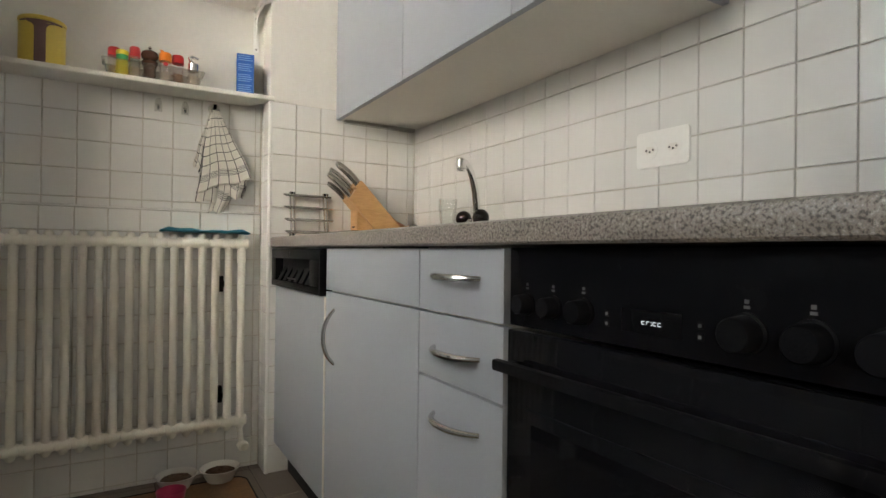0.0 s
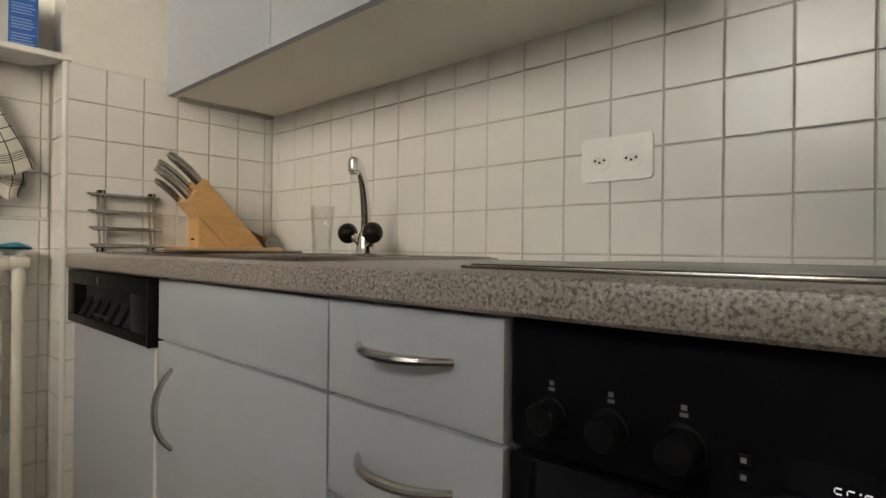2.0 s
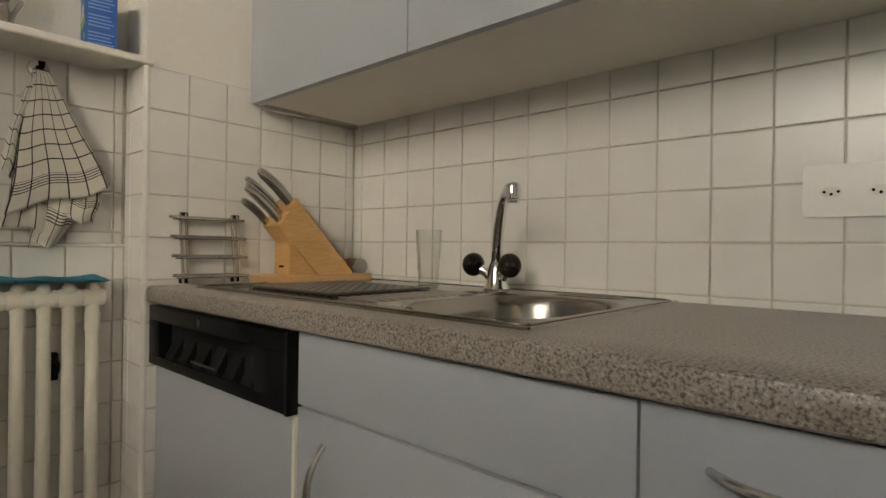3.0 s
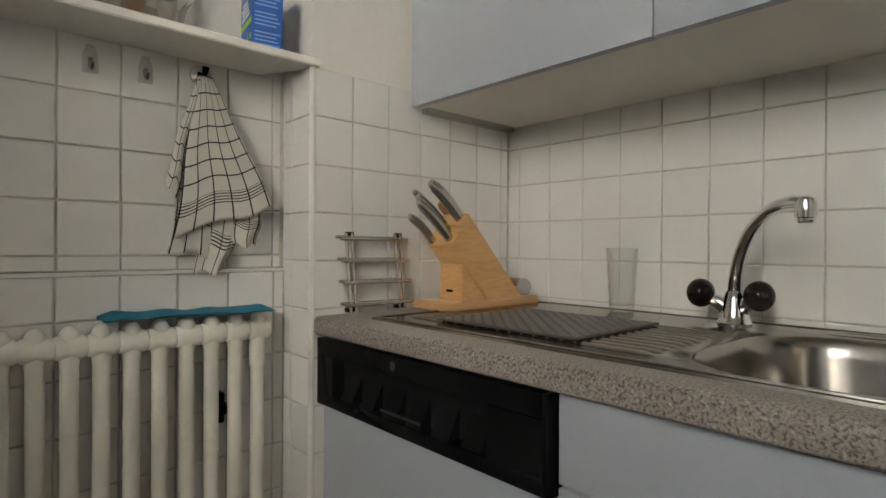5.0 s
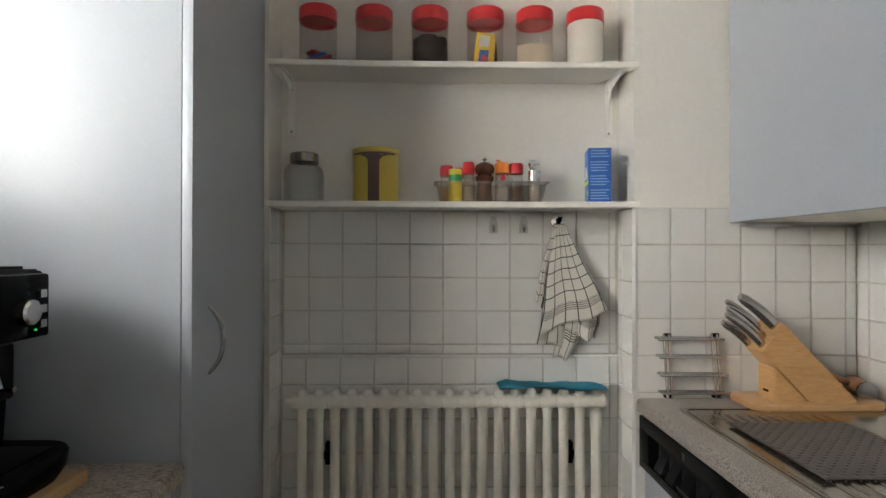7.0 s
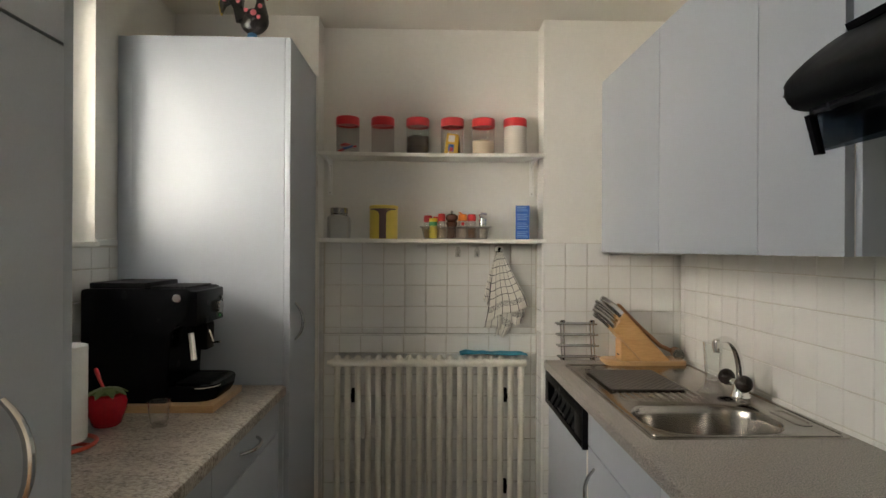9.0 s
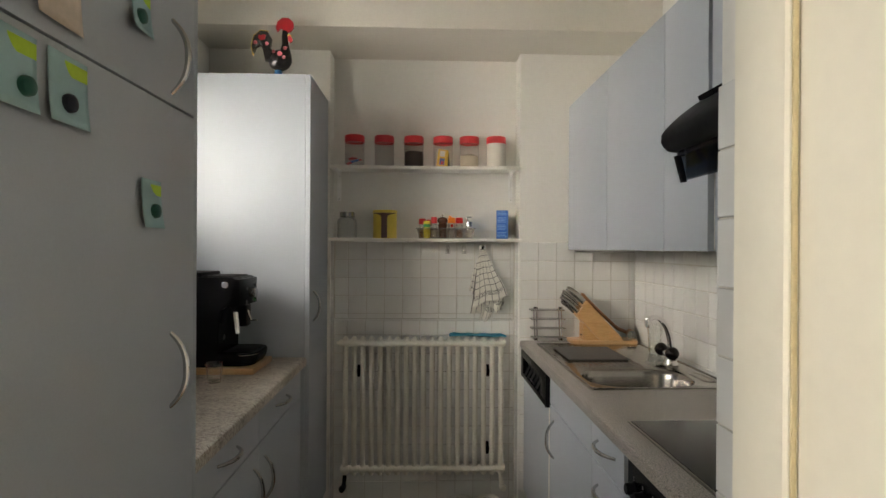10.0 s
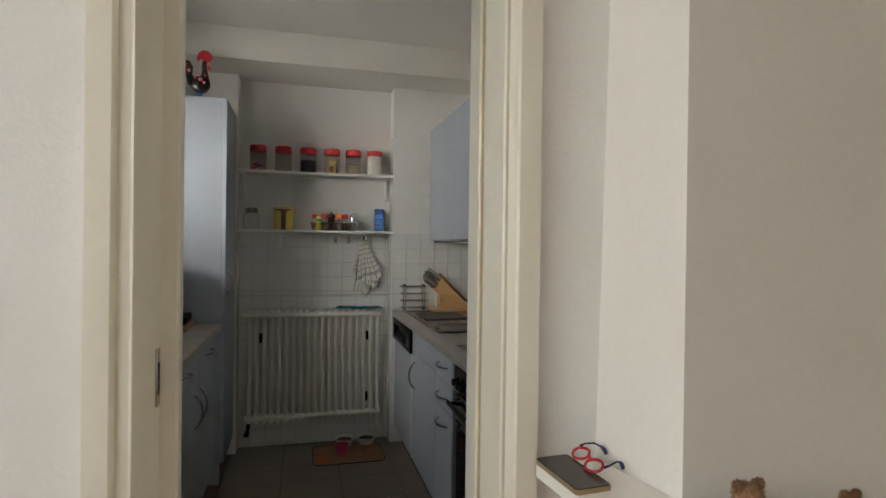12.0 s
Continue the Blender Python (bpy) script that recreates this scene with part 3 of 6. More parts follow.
bm = B(((OX - 0.036, 0.056, 0.672), (OX - 0.022, 0.674, 0.690)), bevel=0.005)
for y in (0.075, 0.655):
    box(bm, (OX - 0.028, y - 0.008, 0.672), (OX - 0.003, y + 0.008, 0.686), 0.003)
part("handle", bm, BLACKMAT, od, "black bar handle")
part("door_window", B(((OX - 0.0048, 0.11, 0.22), (OX - 0.0042, 0.617, 0.60))), BLACKGLASS, od)
part("trim_line", B(((OX - 0.0055, 0.100, 0.62), (OX - 0.0045, 0.627, 0.622))), BLACKMAT, od)

# worktops
bm = bmesh.new()
WX0, WXB = 0.488, XR - T
SK = (0.553, 1.082, 1.112, 2.015)   # outline of the steel sink top
CUT = (SK[0] + 0.015, SK[1] - 0.015, SK[2] + 0.015, SK[3] - 0.015)
nose = [(WX0 + 0.006, 0.862), (WX0 + 0.001, 0.866), (WX0, 0.874), (WX0, 0.890), (WX0 + 0.0025, 0.8965), (WX0 + 0.009, 0.90)]
bn = prism(bmesh.new(), nose + [(CUT[0], 0.90), (CUT[0], 0.862)], lambda u, v, w: (u, w, v), (0.027, 2.1255))
for a, b in (((CUT[0], 0.027), (WXB, CUT[2])), ((CUT[0], CUT[3]), (WXB, 2.1255)), ((CUT[1], CUT[2]), (WXB, CUT[3]))):
    box(bm, (*a, 0.862), (*b, 0.90))
wt = thing("worktop", (0.8, 1.07, 0.862), "grey-beige speckled stone-look worktop along the tiled wall", "worktop")
part("slab", bm, STONE, wt)
part("front_edge", bn, STONE, wt, "rounded front edge")
bm = bmesh.new()
LY0, LY1, LX = 0.49, 1.684, -0.535
nose = [(LX - 0.006, 0.862), (LX - 0.001, 0.866), (LX, 0.874), (LX, 0.890), (LX - 0.0025, 0.8965), (LX - 0.009, 0.90)]
bn = prism(bmesh.new(), nose + [(LX - 0.04, 0.90), (LX - 0.04, 0.862)], lambda u, v, w: (u, w, v), (LY0, LY1))
box(bm, (XL + T, LY0, 0.862), (LX - 0.04, LY1, 0.90))
wt = thing("worktop", (-0.83, 1.06, 0.862), "beige streaked stone-look worktop under the window", "worktop")
part("slab", bm, STONE2, wt)
part("front_edge", bn, STONE2, wt, "rounded front edge")

# steel sink with drainer
sink = thing("sink", (0.82, 1.56, 0.90), "stainless steel sink with rounded bowl and ribbed drainer", "sink")
bm = bmesh.new()
ZS = 0.904
n = 8
outer = loop_pts((SK[0] + SK[1]) / 2, (SK[2] + SK[3]) / 2, (SK[1] - SK[0]) / 2, (SK[3] - SK[2]) / 2, 0.012, n)
BC = (0.778, 1.282, 0.200, 0.147)


def bowl_loop(shrink, z, r):
    return [(x, y, z) for x, y in loop_pts(BC[0], BC[1], BC[2] - shrink, BC[3] - shrink, max(0.03, r - shrink * 0.4), n)]


rim_o = [bm.verts.new((x, y, ZS)) for x, y in outer]
rim_i = [bm.verts.new(p) for p in bowl_loop(0, ZS, 0.12)]
for k in range(len(outer)):
    j = (k + 1) % len(outer)
    bm.faces.new((rim_o[k], rim_o[j], rim_i[j], rim_i[k]))
skirt = [bm.verts.new((x, y, 0.9005)) for x, y in [((p[0] - 0.8175) * 1.006 + 0.8175, (p[1] - 1.5635) * 1.004 + 1.5635) for p in outer]]
for k in range(len(outer)):
    j = (k + 1) % len(outer)
    bm.faces.new((rim_o[k], rim_o[j], skirt[j], skirt[k]))
loops = [bowl_loop(s, z, 0.12) for s, z in ((0.003, ZS - 0.002), (0.007, ZS - 0.008), (0.012, ZS - 0.03), (0.022, ZS - 0.11), (0.032, ZS - 0.14), (0.050, ZS - 0.158), (0.080, ZS - 0.163))]
rings = [rim_i] + [[bm.verts.new(p) for p in lp] for lp in loops]
for p, q in zip(rings, rings[1:]):
    for k in range(len(p)):
        j = (k + 1) % len(p)
        bm.faces.new((p[k], p[j], q[j], q[k]))
bm.faces.new(rings[-1])
part("basin", bm, STEEL, sink)
for k in range(11):
    x = 0.618 + 0.0262 * k
    bm = bmesh.new()
    loft(bm, [[(x + 0.0075 * math.cos(a), y, ZS - 0.0005 + 0.0042 * math.sin(a) * e) for a in [math.pi * i / 8 for i in range(9)]] for y, e in ((1.447, 0.1), (1.462, 0.9), (1.48, 1), (1.94, 1), (1.96, 0.2))])
    part("rib", bm, STEEL, sink)
bm = bmesh.new()
ro = [(x, y, ZS + 0.0005) for x, y in loop_pts(0.8175, 1.5635, 0.255, 0.442, 0.02, n)]
tube(bm, ro + ro[:1], 0.0022, 6)
part("rim", bm, STEEL, sink, "raised rolled rim")
bm = bmesh.new()
loft(bm, [[(x, y, z) for x, y in loop_pts(1.028, 1.275, 0.025 - s, 0.075 - s, 0.022, n)] for s, z in ((0, ZS + 0.001), (0.004, ZS + 0.003), (0.008, ZS + 0.001), (0.012, ZS - 0.003))], False, True)
part("soap_tray", bm, STEEL, sink, "shallow soap recess")
part("waste", lathe(bmesh.new(), [(0, 0.743), (0.03, 0.743), (0.042, 0.7435), (0.043, 0.742)], (BC[0], BC[1], 0), 24), CHROME, sink, "round waste strainer")

# tap
tap = thing("tap", (1.005, 1.49, ZS), "chrome two-handle sink mixer with dark round handles", "tap")
bm = lathe(bmesh.new(), [(0.0, 0), (0.029, 0), (0.030, 0.005), (0.027, 0.010), (0.0225, 0.028), (0.0205, 0.045), (0.0165, 0.058), (0.014, 0.064), (0, 0.066)], (1.005, 1.49, ZS), 20)
part("base", bm, CHROME, tap)
bm = bmesh.new()
D = Vector((-0.75, -0.72, 0)).normalized()
pts, rad = [], []
p0 = Vector((1.005, 1.49, ZS + 0.055))
for k in range(22):
    a = radians(104) * k / 21
    pts.append(p0 + D * (0.178 * (1 - math.cos(a)) * 1.0) + Vector((0, 0, 0.158 * math.sin(a))))
    rad.append(0.0125 - 0.0025 * k / 21)
tube(bm, pts, rad, 14)
part("spout", bm, CHROME, tap)
part("aerator", lathe(bmesh.new(), [(0, -0.018), (0.0105, -0.018), (0.0115, -0.016), (0.0115, -0.011), (0.0140, -0.010), (0.0148, 0.008), (0.0125, 0.017), (0.006, 0.021), (0, 0.0215)], pts[-1] - Vector((0, 0, 0.010)), 16), CHROME, tap)
KNOB = mat("dark brown bakelite", (0.012, 0.007, 0.006), 0.08, var=0.1, spec=0.35)
for s in (-1, 1):
    c = Vector((1.005 - 0.012, 1.494 + 0.038 * s, ZS + 0.050))
    bm = tube(bmesh.new(), [(1.005, 1.49 + 0.01 * s, ZS + 0.03), (1.002, 1.492 + 0.025 * s, ZS + 0.042), tuple(c)], [0.017, 0.013, 0.012], 14)
    arm = part("arm", bm, CHROME, tap)
    bm = bmesh.new()
    bmesh.ops.create_uvsphere(bm, u_segments=20, v_segments=12, radius=0.0275, matrix=Matrix.Translation(c + Vector((-0.004, 0.013 * s, 0.008))) @ Matrix.Diagonal((1, 0.92, 1, 1)))
    part("grip", bm, KNOB, arm, "dark round grip")

# wall units
UX = 0.742
UZ0, UZ1 = 1.381, 2.135
for k, (y0, y1) in enumerate(((1.52, 2.124), (0.972, 1.52), (0.702, 0.972))):
    th = thing("wall_cabinet", (0.92, (y0 + y1) / 2, UZ0), "blue-grey wall cabinet with plain handleless door", "cabinet", "wall cabinets")
    part("body", B(((UX + 0.0195, y0 + 0.0001, UZ0), (XR, y1 - 0.0001, UZ1))), CARCASS, th, "cream melamine carcass")
    part("door", B(((UX, y0 + 0.0015, UZ0 - 0.001), (UX + 0.019, y1 - 0.0015, UZ1)), bevel=0.0012), FRONT, th)
    if k == 2:
        part("side_panel", B(((UX + 0.0195, y0 - 0.016, UZ0), (XR - T, y0, UZ1)), bevel=0.001), FRONT, th, "blue-grey side panel")
    if k == 0:
        part("light_strip", B(((UX + 0.03, y1 - 0.03, UZ0 - 0.014), (XR - 0.02, y1 - 0.004, UZ0 - 0.0005)), bevel=0.002), SATIN, th, "grey metal wall rail")
th = thing("wall_cabinet", (0.92, 0.36, 1.79), "short blue-grey wall cabinet above the cooker hood", "cabinet", "wall cabinets")
part("body", B(((UX + 0.0195, 0.03, 1.80), (XR, 0.6845, UZ1)), bevel=0.001), CARCASS, th)
part("door", B(((UX, 0.031, 1.795), (UX + 0.019, 0.6835, UZ1)), bevel=0.0012), FRONT, th)

# cooker hood
hood = thing("cooker_hood", (0.86, 0.36, 1.6), "black curved cooker hood with smoked glass visor", "cooker hood")
bm = bmesh.new()
nose = [(0.742, 1.79), (0.70, 1.775), (0.645, 1.735), (0.602, 1.695), (0.587, 1.672), (0.590, 1.650), (0.606, 1.636), (0.64, 1.632), (0.70, 1.642)]
for _ in range(2):
    nose = nose[:1] + [(p[0] * w + q[0] * (1 - w), p[1] * w + q[1] * (1 - w)) for p, q in zip(nose, nose[1:]) for w in (0.75, 0.25)] + nose[-1:]
prism(bm, [(XR - T, 1.79)] + nose + [(XR - T, 1.642)], lambda u, v, w: (u, w, v), (0.06, 0.650))
bmesh.ops.bevel(bm, geom=[e for e in bm.edges if abs(e.verts[0].co.y - e.verts[1].co.y) < 0.01], offset=0.008, segments=3, affect="EDGES", profile=0.6)
part("shell", bm, BLACKMAT, hood)
bm = bmesh.new()
prism(bm, [(0.665, 1.755), (0.76, 1.7915), (0.76, 1.806), (0.735, 1.806), (0.66, 1.766)], lambda u, v, w: (u, w, v), (0.09, 0.60))
part("control_slide", bm, BLACK, hood)
for k, (x, z) in enumerate(((0.625, 1.628), (0.66, 1.622))):
    part("rail", B(((x, 0.075, z - 0.008), (x + 0.02, 0.635, z + 0.008)), bevel=0.003), BLACK, hood)
bm = bmesh.new()
prism(bm, [(0.618, 1.622), (0.632, 1.622), (0.648, 1.556), (0.636, 1.555)], lambda u, v, w: (u, w, v), (0.625, 0.637))
visor = part("visor_frame", bm, BLACK, hood)
bm = bmesh.new()
prism(bm, [(0.618, 1.622), (0.632, 1.622), (0.648, 1.556), (0.636, 1.555)], lambda u, v, w: (u, w, v), (0.07, 0.082))
part("visor_frame", bm, BLACK, hood)
bm = bmesh.new()
prism(bm, [(0.626, 1.620), (0.630, 1.620), (0.645, 1.560), (0.641, 1.560)], lambda u, v, w: (u, w, v), (0.082, 0.625))
part("visor_glass", bm, SMOKE, visor, "smoked glass pane")
bm = bmesh.new()
prism(bm, [(0.648, 1.619), (0.648, 1.565), (0.76, 1.600), (0.76, 1.640), (0.66, 1.640)], lambda u, v, w: (u, w, v), (0.629, 0.633))
part("visor_side", bm, SMOKE, visor, "smoked glass side")

# hob
hob = thing("hob", (0.8, 0.5, 0.90), "black glass hob with steel rim set in the worktop", "hob")
part("rim", B(((0.553, 0.24, 0.9005), (1.05, 0.772, 0.9045)), bevel=0.0015), STEEL, hob)
part("glass", B(((0.561, 0.248, 0.9035), (1.042, 0.764, 0.9058)), bevel=0.0008), HOBGLASS, hob)

# left side units
base_unit("base_cabinet", "blue-grey base cabinet with a drawer over one door", "cabinet", 1, 1.08, 1.684, -0.560, XL + 0.02,
          [("drawer_front", 0.737, 0.858, ("h", 1.355, 0.803)), ("door", 0.12, 0.735, ("v", 1.140, 0.600))], group="base units under the window")
base_unit("base_cabinet", "blue-grey base cabinet with a drawer over one door", "cabinet", 1, 0.49, 1.08, -0.560, XL + 0.02,
          [("drawer_front", 0.737, 0.858, ("h", 0.79, 0.805)), ("door", 0.12, 0.735, ("v", 1.022, 0.600))], group="base units under the window")
# tall units
th = thing("tall_cabinet", (-0.8, 1.88, 0), "tall blue-grey cupboard beside the radiator niche", "cupboard", "tall cupboards")
part("body", B(((XL + 0.03, 1.705, 0.11), (-0.545, 2.128, 2.145)), bevel=0.001), CARCASS, th)
part("side_panel", B(((XL + 0.055, 1.686, 0.0), (-0.545, 1.704, 2.147)), bevel=0.0012), FRONT, th, "glossy blue-grey side panel")
part("filler", B(((XL + 0.002, 1.693, 0.0), (XL + 0.0535, 1.704, 2.147)), bevel=0.001), FRONT, th)
part("plinth", B(((-0.59, 1.705, 0.0), (-0.60, 2.128, 0.109))), BLACKMAT, th, "dark recessed plinth")
dr = part("door", B(((-0.544, 1.687, 0.12), (-0.524, 2.128, 2.147)), bevel=0.0015), FRONT, th)
handle(dr, (-0.524, 1.765, 1.118), (0, 0, 1), (1, 0, 0), 0.14, 0.03)
th = thing("tall_cabinet", (-0.8, 0.24, 0), "tall blue-grey fridge cupboard with notes on its doors", "cupboard", "tall cupboards")
part("body", B(((XL + 0.01, -0.16, 0.11), (-0.541, 0.468, 2.145)), bevel=0.001), CARCASS, th)
part("side_panel", B(((XL + 0.01, 0.4685, 0.0), (-0.541, 0.4865, 2.147)), bevel=0.0012), FRONT, th)
part("plinth", B(((-0.59, -0.16, 0.0), (-0.60, 0.468, 0.109))), BLACKMAT, th)
for z0, z1, hz in ((0.12, 1.662, 1.14), (1.666, 2.147, 1.76)):
    dr = part("door", B(((-0.540, -0.16, z0), (-0.520, 0.4655, z1)), bevel=0.0015), FRONT, th)
    handle(dr, (-0.520, 0.36, hz), (0, 0, 1), (1, 0, 0), 0.15, 0.032)
part("edge_strip", B(((-0.540, 0.4665, 0.12), (-0.5215, 0.4865, 2.147)), bevel=0.001), EDGE, th)
# ---- things on the shelves ----


SH1, SH2 = 1.4352, 1.8150
JARS = ((-0.394, "packets"), (-0.236, "empty"), (-0.078, "beans"), (0.079, "sachets"), (0.220, "rice"), (0.365, "flour"))
FILL = {"beans": mat("dark dried beans", (0.035, 0.018, 0.014), 0.5, var=0.5, scale=60, fine=160), "rice": mat("pale rice", (0.62, 0.52, 0.38), 0.7, var=0.15, scale=200, fine=500, bump=0.001),
        "flour": mat("white flour", (0.80, 0.76, 0.68), 0.9, var=0.03)}
WORDS = {"packets": "holding small red and blue packets", "empty": "standing empty", "beans": "half full of dark beans", "sachets": "holding yellow sachets", "rice": "half full of pale rice", "flour": "full of white flour"}
YELLOW = mat("yellow paper", (0.80, 0.50, 0.04), 0.45, var=0.08)
BLUE = mat("blue printed card", (0.03, 0.12, 0.42), 0.4, var=0.06, scale=12)
for x, what in JARS:
    zj = SH2 - 0.004 * (1 - (2 * (x - NL) / (NR - NL) - 1) ** 2) + 0.0034
    jar = thing("storage_jar", (x, 2.195, zj), "clear plastic jar with red lid, " + WORDS[what], "jar", "red-lidded jars on the shelf")
    r, h = 0.052, 0.138
    bm = lathe(bmesh.new(), [(0, 0), (r - 0.004, 0), (r, 0.005), (r, h - 0.012), (r - 0.003, h - 0.006), (r - 0.003, h), (r - 0.0048, h), (r - 0.0048, h - 0.008), (r - 0.002, h - 0.014), (r - 0.002, 0.006), (r - 0.006, 0.002), (0, 0.002)], n=32)
    part("body", bm, PLASTIC, jar, local=True)
    bm = lathe(bmesh.new(), [(0, h - 0.002), (r - 0.006, h - 0.002), (r - 0.0025, h - 0.010), (r + 0.0005, h - 0.010), (r + 0.0012, h - 0.004), (r + 0.0005, h + 0.024), (r - 0.003, h + 0.028), (0, h + 0.029)], n=32)
    part("lid", bm, RED, jar, "red screw lid", local=True)
    if what in FILL:
        top = {"beans": 0.075, "rice": 0.066, "flour": h - 0.006}[what]
        bm = bmesh.new()
        n = 24
        lo = [[((r - 0.0026) * q * math.cos(2 * math.pi * k / n), (r - 0.0026) * q * math.sin(2 * math.pi * k / n), z + (random.uniform(-0.004, 0.010) if what == "beans" and i > 1 else (0.006 * math.sin(k / n * 6.28) if i > 1 and what == "rice" else 0))) for k in range(n)]
              for i, (q, z) in enumerate(((0.96, 0.003), (1.0, 0.006), (1.0, top), (0.75, top + 0.004), (0.35, top + 0.008)))]
        loft(bm, lo, True, True)
        part("contents", bm, FILL[what], jar, local=True)
    if what == "sachets":
        for k, (dx, dy, tz, w, hh, m) in enumerate(((-0.012, -0.020, 8, 0.052, 0.092, YELLOW), (0.014, 0.004, -5, 0.048, 0.085, BLACKMAT), (-0.002, -0.006, 4, 0.05, 0.088, YELLOW))):
            bm = bmesh.new()
            box(bm, (-w / 2, -0.004, 0), (w / 2, 0.004, hh), 0.003)
            bm.transform(pose(dx, dy, 0.004, 4, tz, 6 * k))
            s = part("sachet", bm, m, jar, "upright paper sachet", local=True)
            if k == 0:
                for a, b, c in (((-0.016, -0.0062, 0.055), (0.012, -0.0042, 0.084), SHELF), ((-0.012, -0.0062, 0.012), (0.014, -0.0042, 0.045), BLUE), ((-0.004, -0.0066, 0.014), (0.010, -0.0046, 0.030), RED)):
                    bm = B((a, b))
                    bm.transform(pose(dx, dy, 0.004, 4, tz, 0))
                    part("print", bm, c, s, local=True)
    if what == "packets":
        for k, (dx, dy, c) in enumerate(((-0.018, -0.018, RED), (0.004, -0.022, BLUE), (0.012, 0.01, RED), (-0.01, 0.012, RED))):
            bm = bmesh.new()
            box(bm, (-0.022, -0.014, 0), (0.022, 0.014, 0.009), 0.002)
            bm.transform(pose(dx, dy, 0.016 + 0.008 * k, 25 - 12 * k, -28 + 9 * k, 20 * k))
            part("packet", bm, c, jar, local=True)

# preserving jar
jar = thing("glass_jar", (-0.432, 2.195, SH1), "square clear glass jar with grey metal screw lid", "jar")
lo = lambda s, z, rr: [(x, y, z) for x, y in loop_pts(0, 0, s, s, rr, 5)]
bm = bmesh.new()
loft(bm, [lo(0.042, 0, 0.018), lo(0.049, 0.006, 0.02), lo(0.050, 0.085, 0.02), lo(0.047, 0.098, 0.024), lo(0.037, 0.108, 0.034), lo(0.036, 0.125, 0.0345), lo(0.033, 0.125, 0.0325), lo(0.034, 0.108, 0.032),
          lo(0.044, 0.096, 0.022), lo(0.047, 0.085, 0.018), lo(0.046, 0.009, 0.018), lo(0.040, 0.005, 0.016)], True, True)
part("body", bm, GLASS, jar, local=True)
part("lid", lathe(bmesh.new(), [(0.0385, 0.112), (0.0405, 0.114), (0.039, 0.120), (0.0405, 0.126), (0.039, 0.131), (0.040, 0.136), (0.037, 0.139), (0, 0.1395)], n=28), STEEL, jar, "grey ribbed metal lid", local=True)

# tin
tin = thing("tin", (-0.230, 2.19, SH1), "yellow round tin with brown stripe and yellow lid", "tin")
YT = mat("yellow lacquer", (0.72, 0.55, 0.10), 0.35, var=0.06, scale=14)
BROWN = mat("brown lacquer", (0.12, 0.06, 0.055), 0.4, var=0.1)
R = 0.0635
part("body", lathe(bmesh.new(), [(0, 0), (R - 0.001, 0), (R, 0.002), (R, 0.134), (R - 0.002, 0.136), (0, 0.136)], n=40), YT, tin, local=True)
part("lid", lathe(bmesh.new(), [(R + 0.0005, 0.1362), (R + 0.002, 0.138), (R + 0.002, 0.146), (R - 0.001, 0.149), (0, 0.1485)], n=40), YT, tin, "yellow tin lid", local=True)
bm = bmesh.new()
arc = lambda w, z, rr: [(rr * math.sin(a), -rr * math.cos(a), z) for a in [math.radians(-w + 2 * w * k / 8) for k in range(9)]]
grid = [arc(w, z, R + 0.0006) for w, z in ((14, 0.001), (14, 0.100), (15, 0.112), (20, 0.120), (34, 0.126), (60, 0.129), (60, 0.134))]
vs = [[bm.verts.new(p) for p in g] for g in grid]
for a, b in zip(vs, vs[1:]):
    for k in range(8):
        bm.faces.new((a[k], a[k + 1], b[k + 1], b[k]))
part("stripe", bm, BROWN, tin, "brown printed stripe", local=True)

# spice tray
TX, TY = 0.094, 2.19
tray = thing("plastic_tray", (TX, TY, SH1), "clear plastic tray holding spice shakers on the shelf", "tray")
bm = bmesh.new()
tl_ = lambda hx, hy, z: [(x, y, z) for x, y in loop_pts(0, 0, hx, hy, 0.012, 4)]
loft(bm, [tl_(0.140, 0.032, 0.0005), tl_(0.143, 0.035, 0.004), tl_(0.154, 0.045, 0.052), tl_(0.160, 0.051, 0.053), tl_(0.160, 0.051, 0.057), tl_(0.152, 0.043, 0.057), tl_(0.141, 0.033, 0.006), tl_(0.138, 0.030, 0.003)], True, True)
part("tub", bm, FROSTED, tray, local=True)
ORANGE = mat("orange plastic", (0.80, 0.22, 0.02), 0.3, var=0.06)
GREEN = mat("green plastic", (0.03, 0.24, 0.07), 0.35, var=0.06)
YEL2 = mat("yellow plastic", (0.82, 0.66, 0.05), 0.35, var=0.06)
SALT = mat("spice grains", (0.66, 0.58, 0.48), 0.8, var=0.15, scale=160)
SPICE = mat("brown spice", (0.28, 0.13, 0.05), 0.8, var=0.3, scale=160)


def shaker(name, label, x, y, r, h, cap, cap_h, fill):
    th = thing(name, (x, y, SH1 + 0.0036), label, "spice shaker", "spice shakers in the tray")
    part("bottle", lathe(bmesh.new(), [(0, 0), (r - 0.002, 0), (r, 0.003), (r, h - 0.012), (r - 0.003, h - 0.004), (r - 0.004, h), (r - 0.0055, h), (r - 0.002, h - 0.012), (r - 0.0018, 0.004), (0, 0.003)], n=20), GLASS, th, local=True)
    part("cap", lathe(bmesh.new(), [(0, h - 0.004), (r + 0.0005, h - 0.004), (r + 0.0008, h), (r, h + cap_h - 0.004), (r - 0.003, h + cap_h), (0, h + cap_h)], n=20), cap, th, "screw cap", local=True)
    part("spice", lathe(bmesh.new(), [(0, 0.004), (r - 0.0025, 0.004), (r - 0.0025, h * 0.5), (0, h * 0.54)], n=16), fill, th, local=True)
    return th


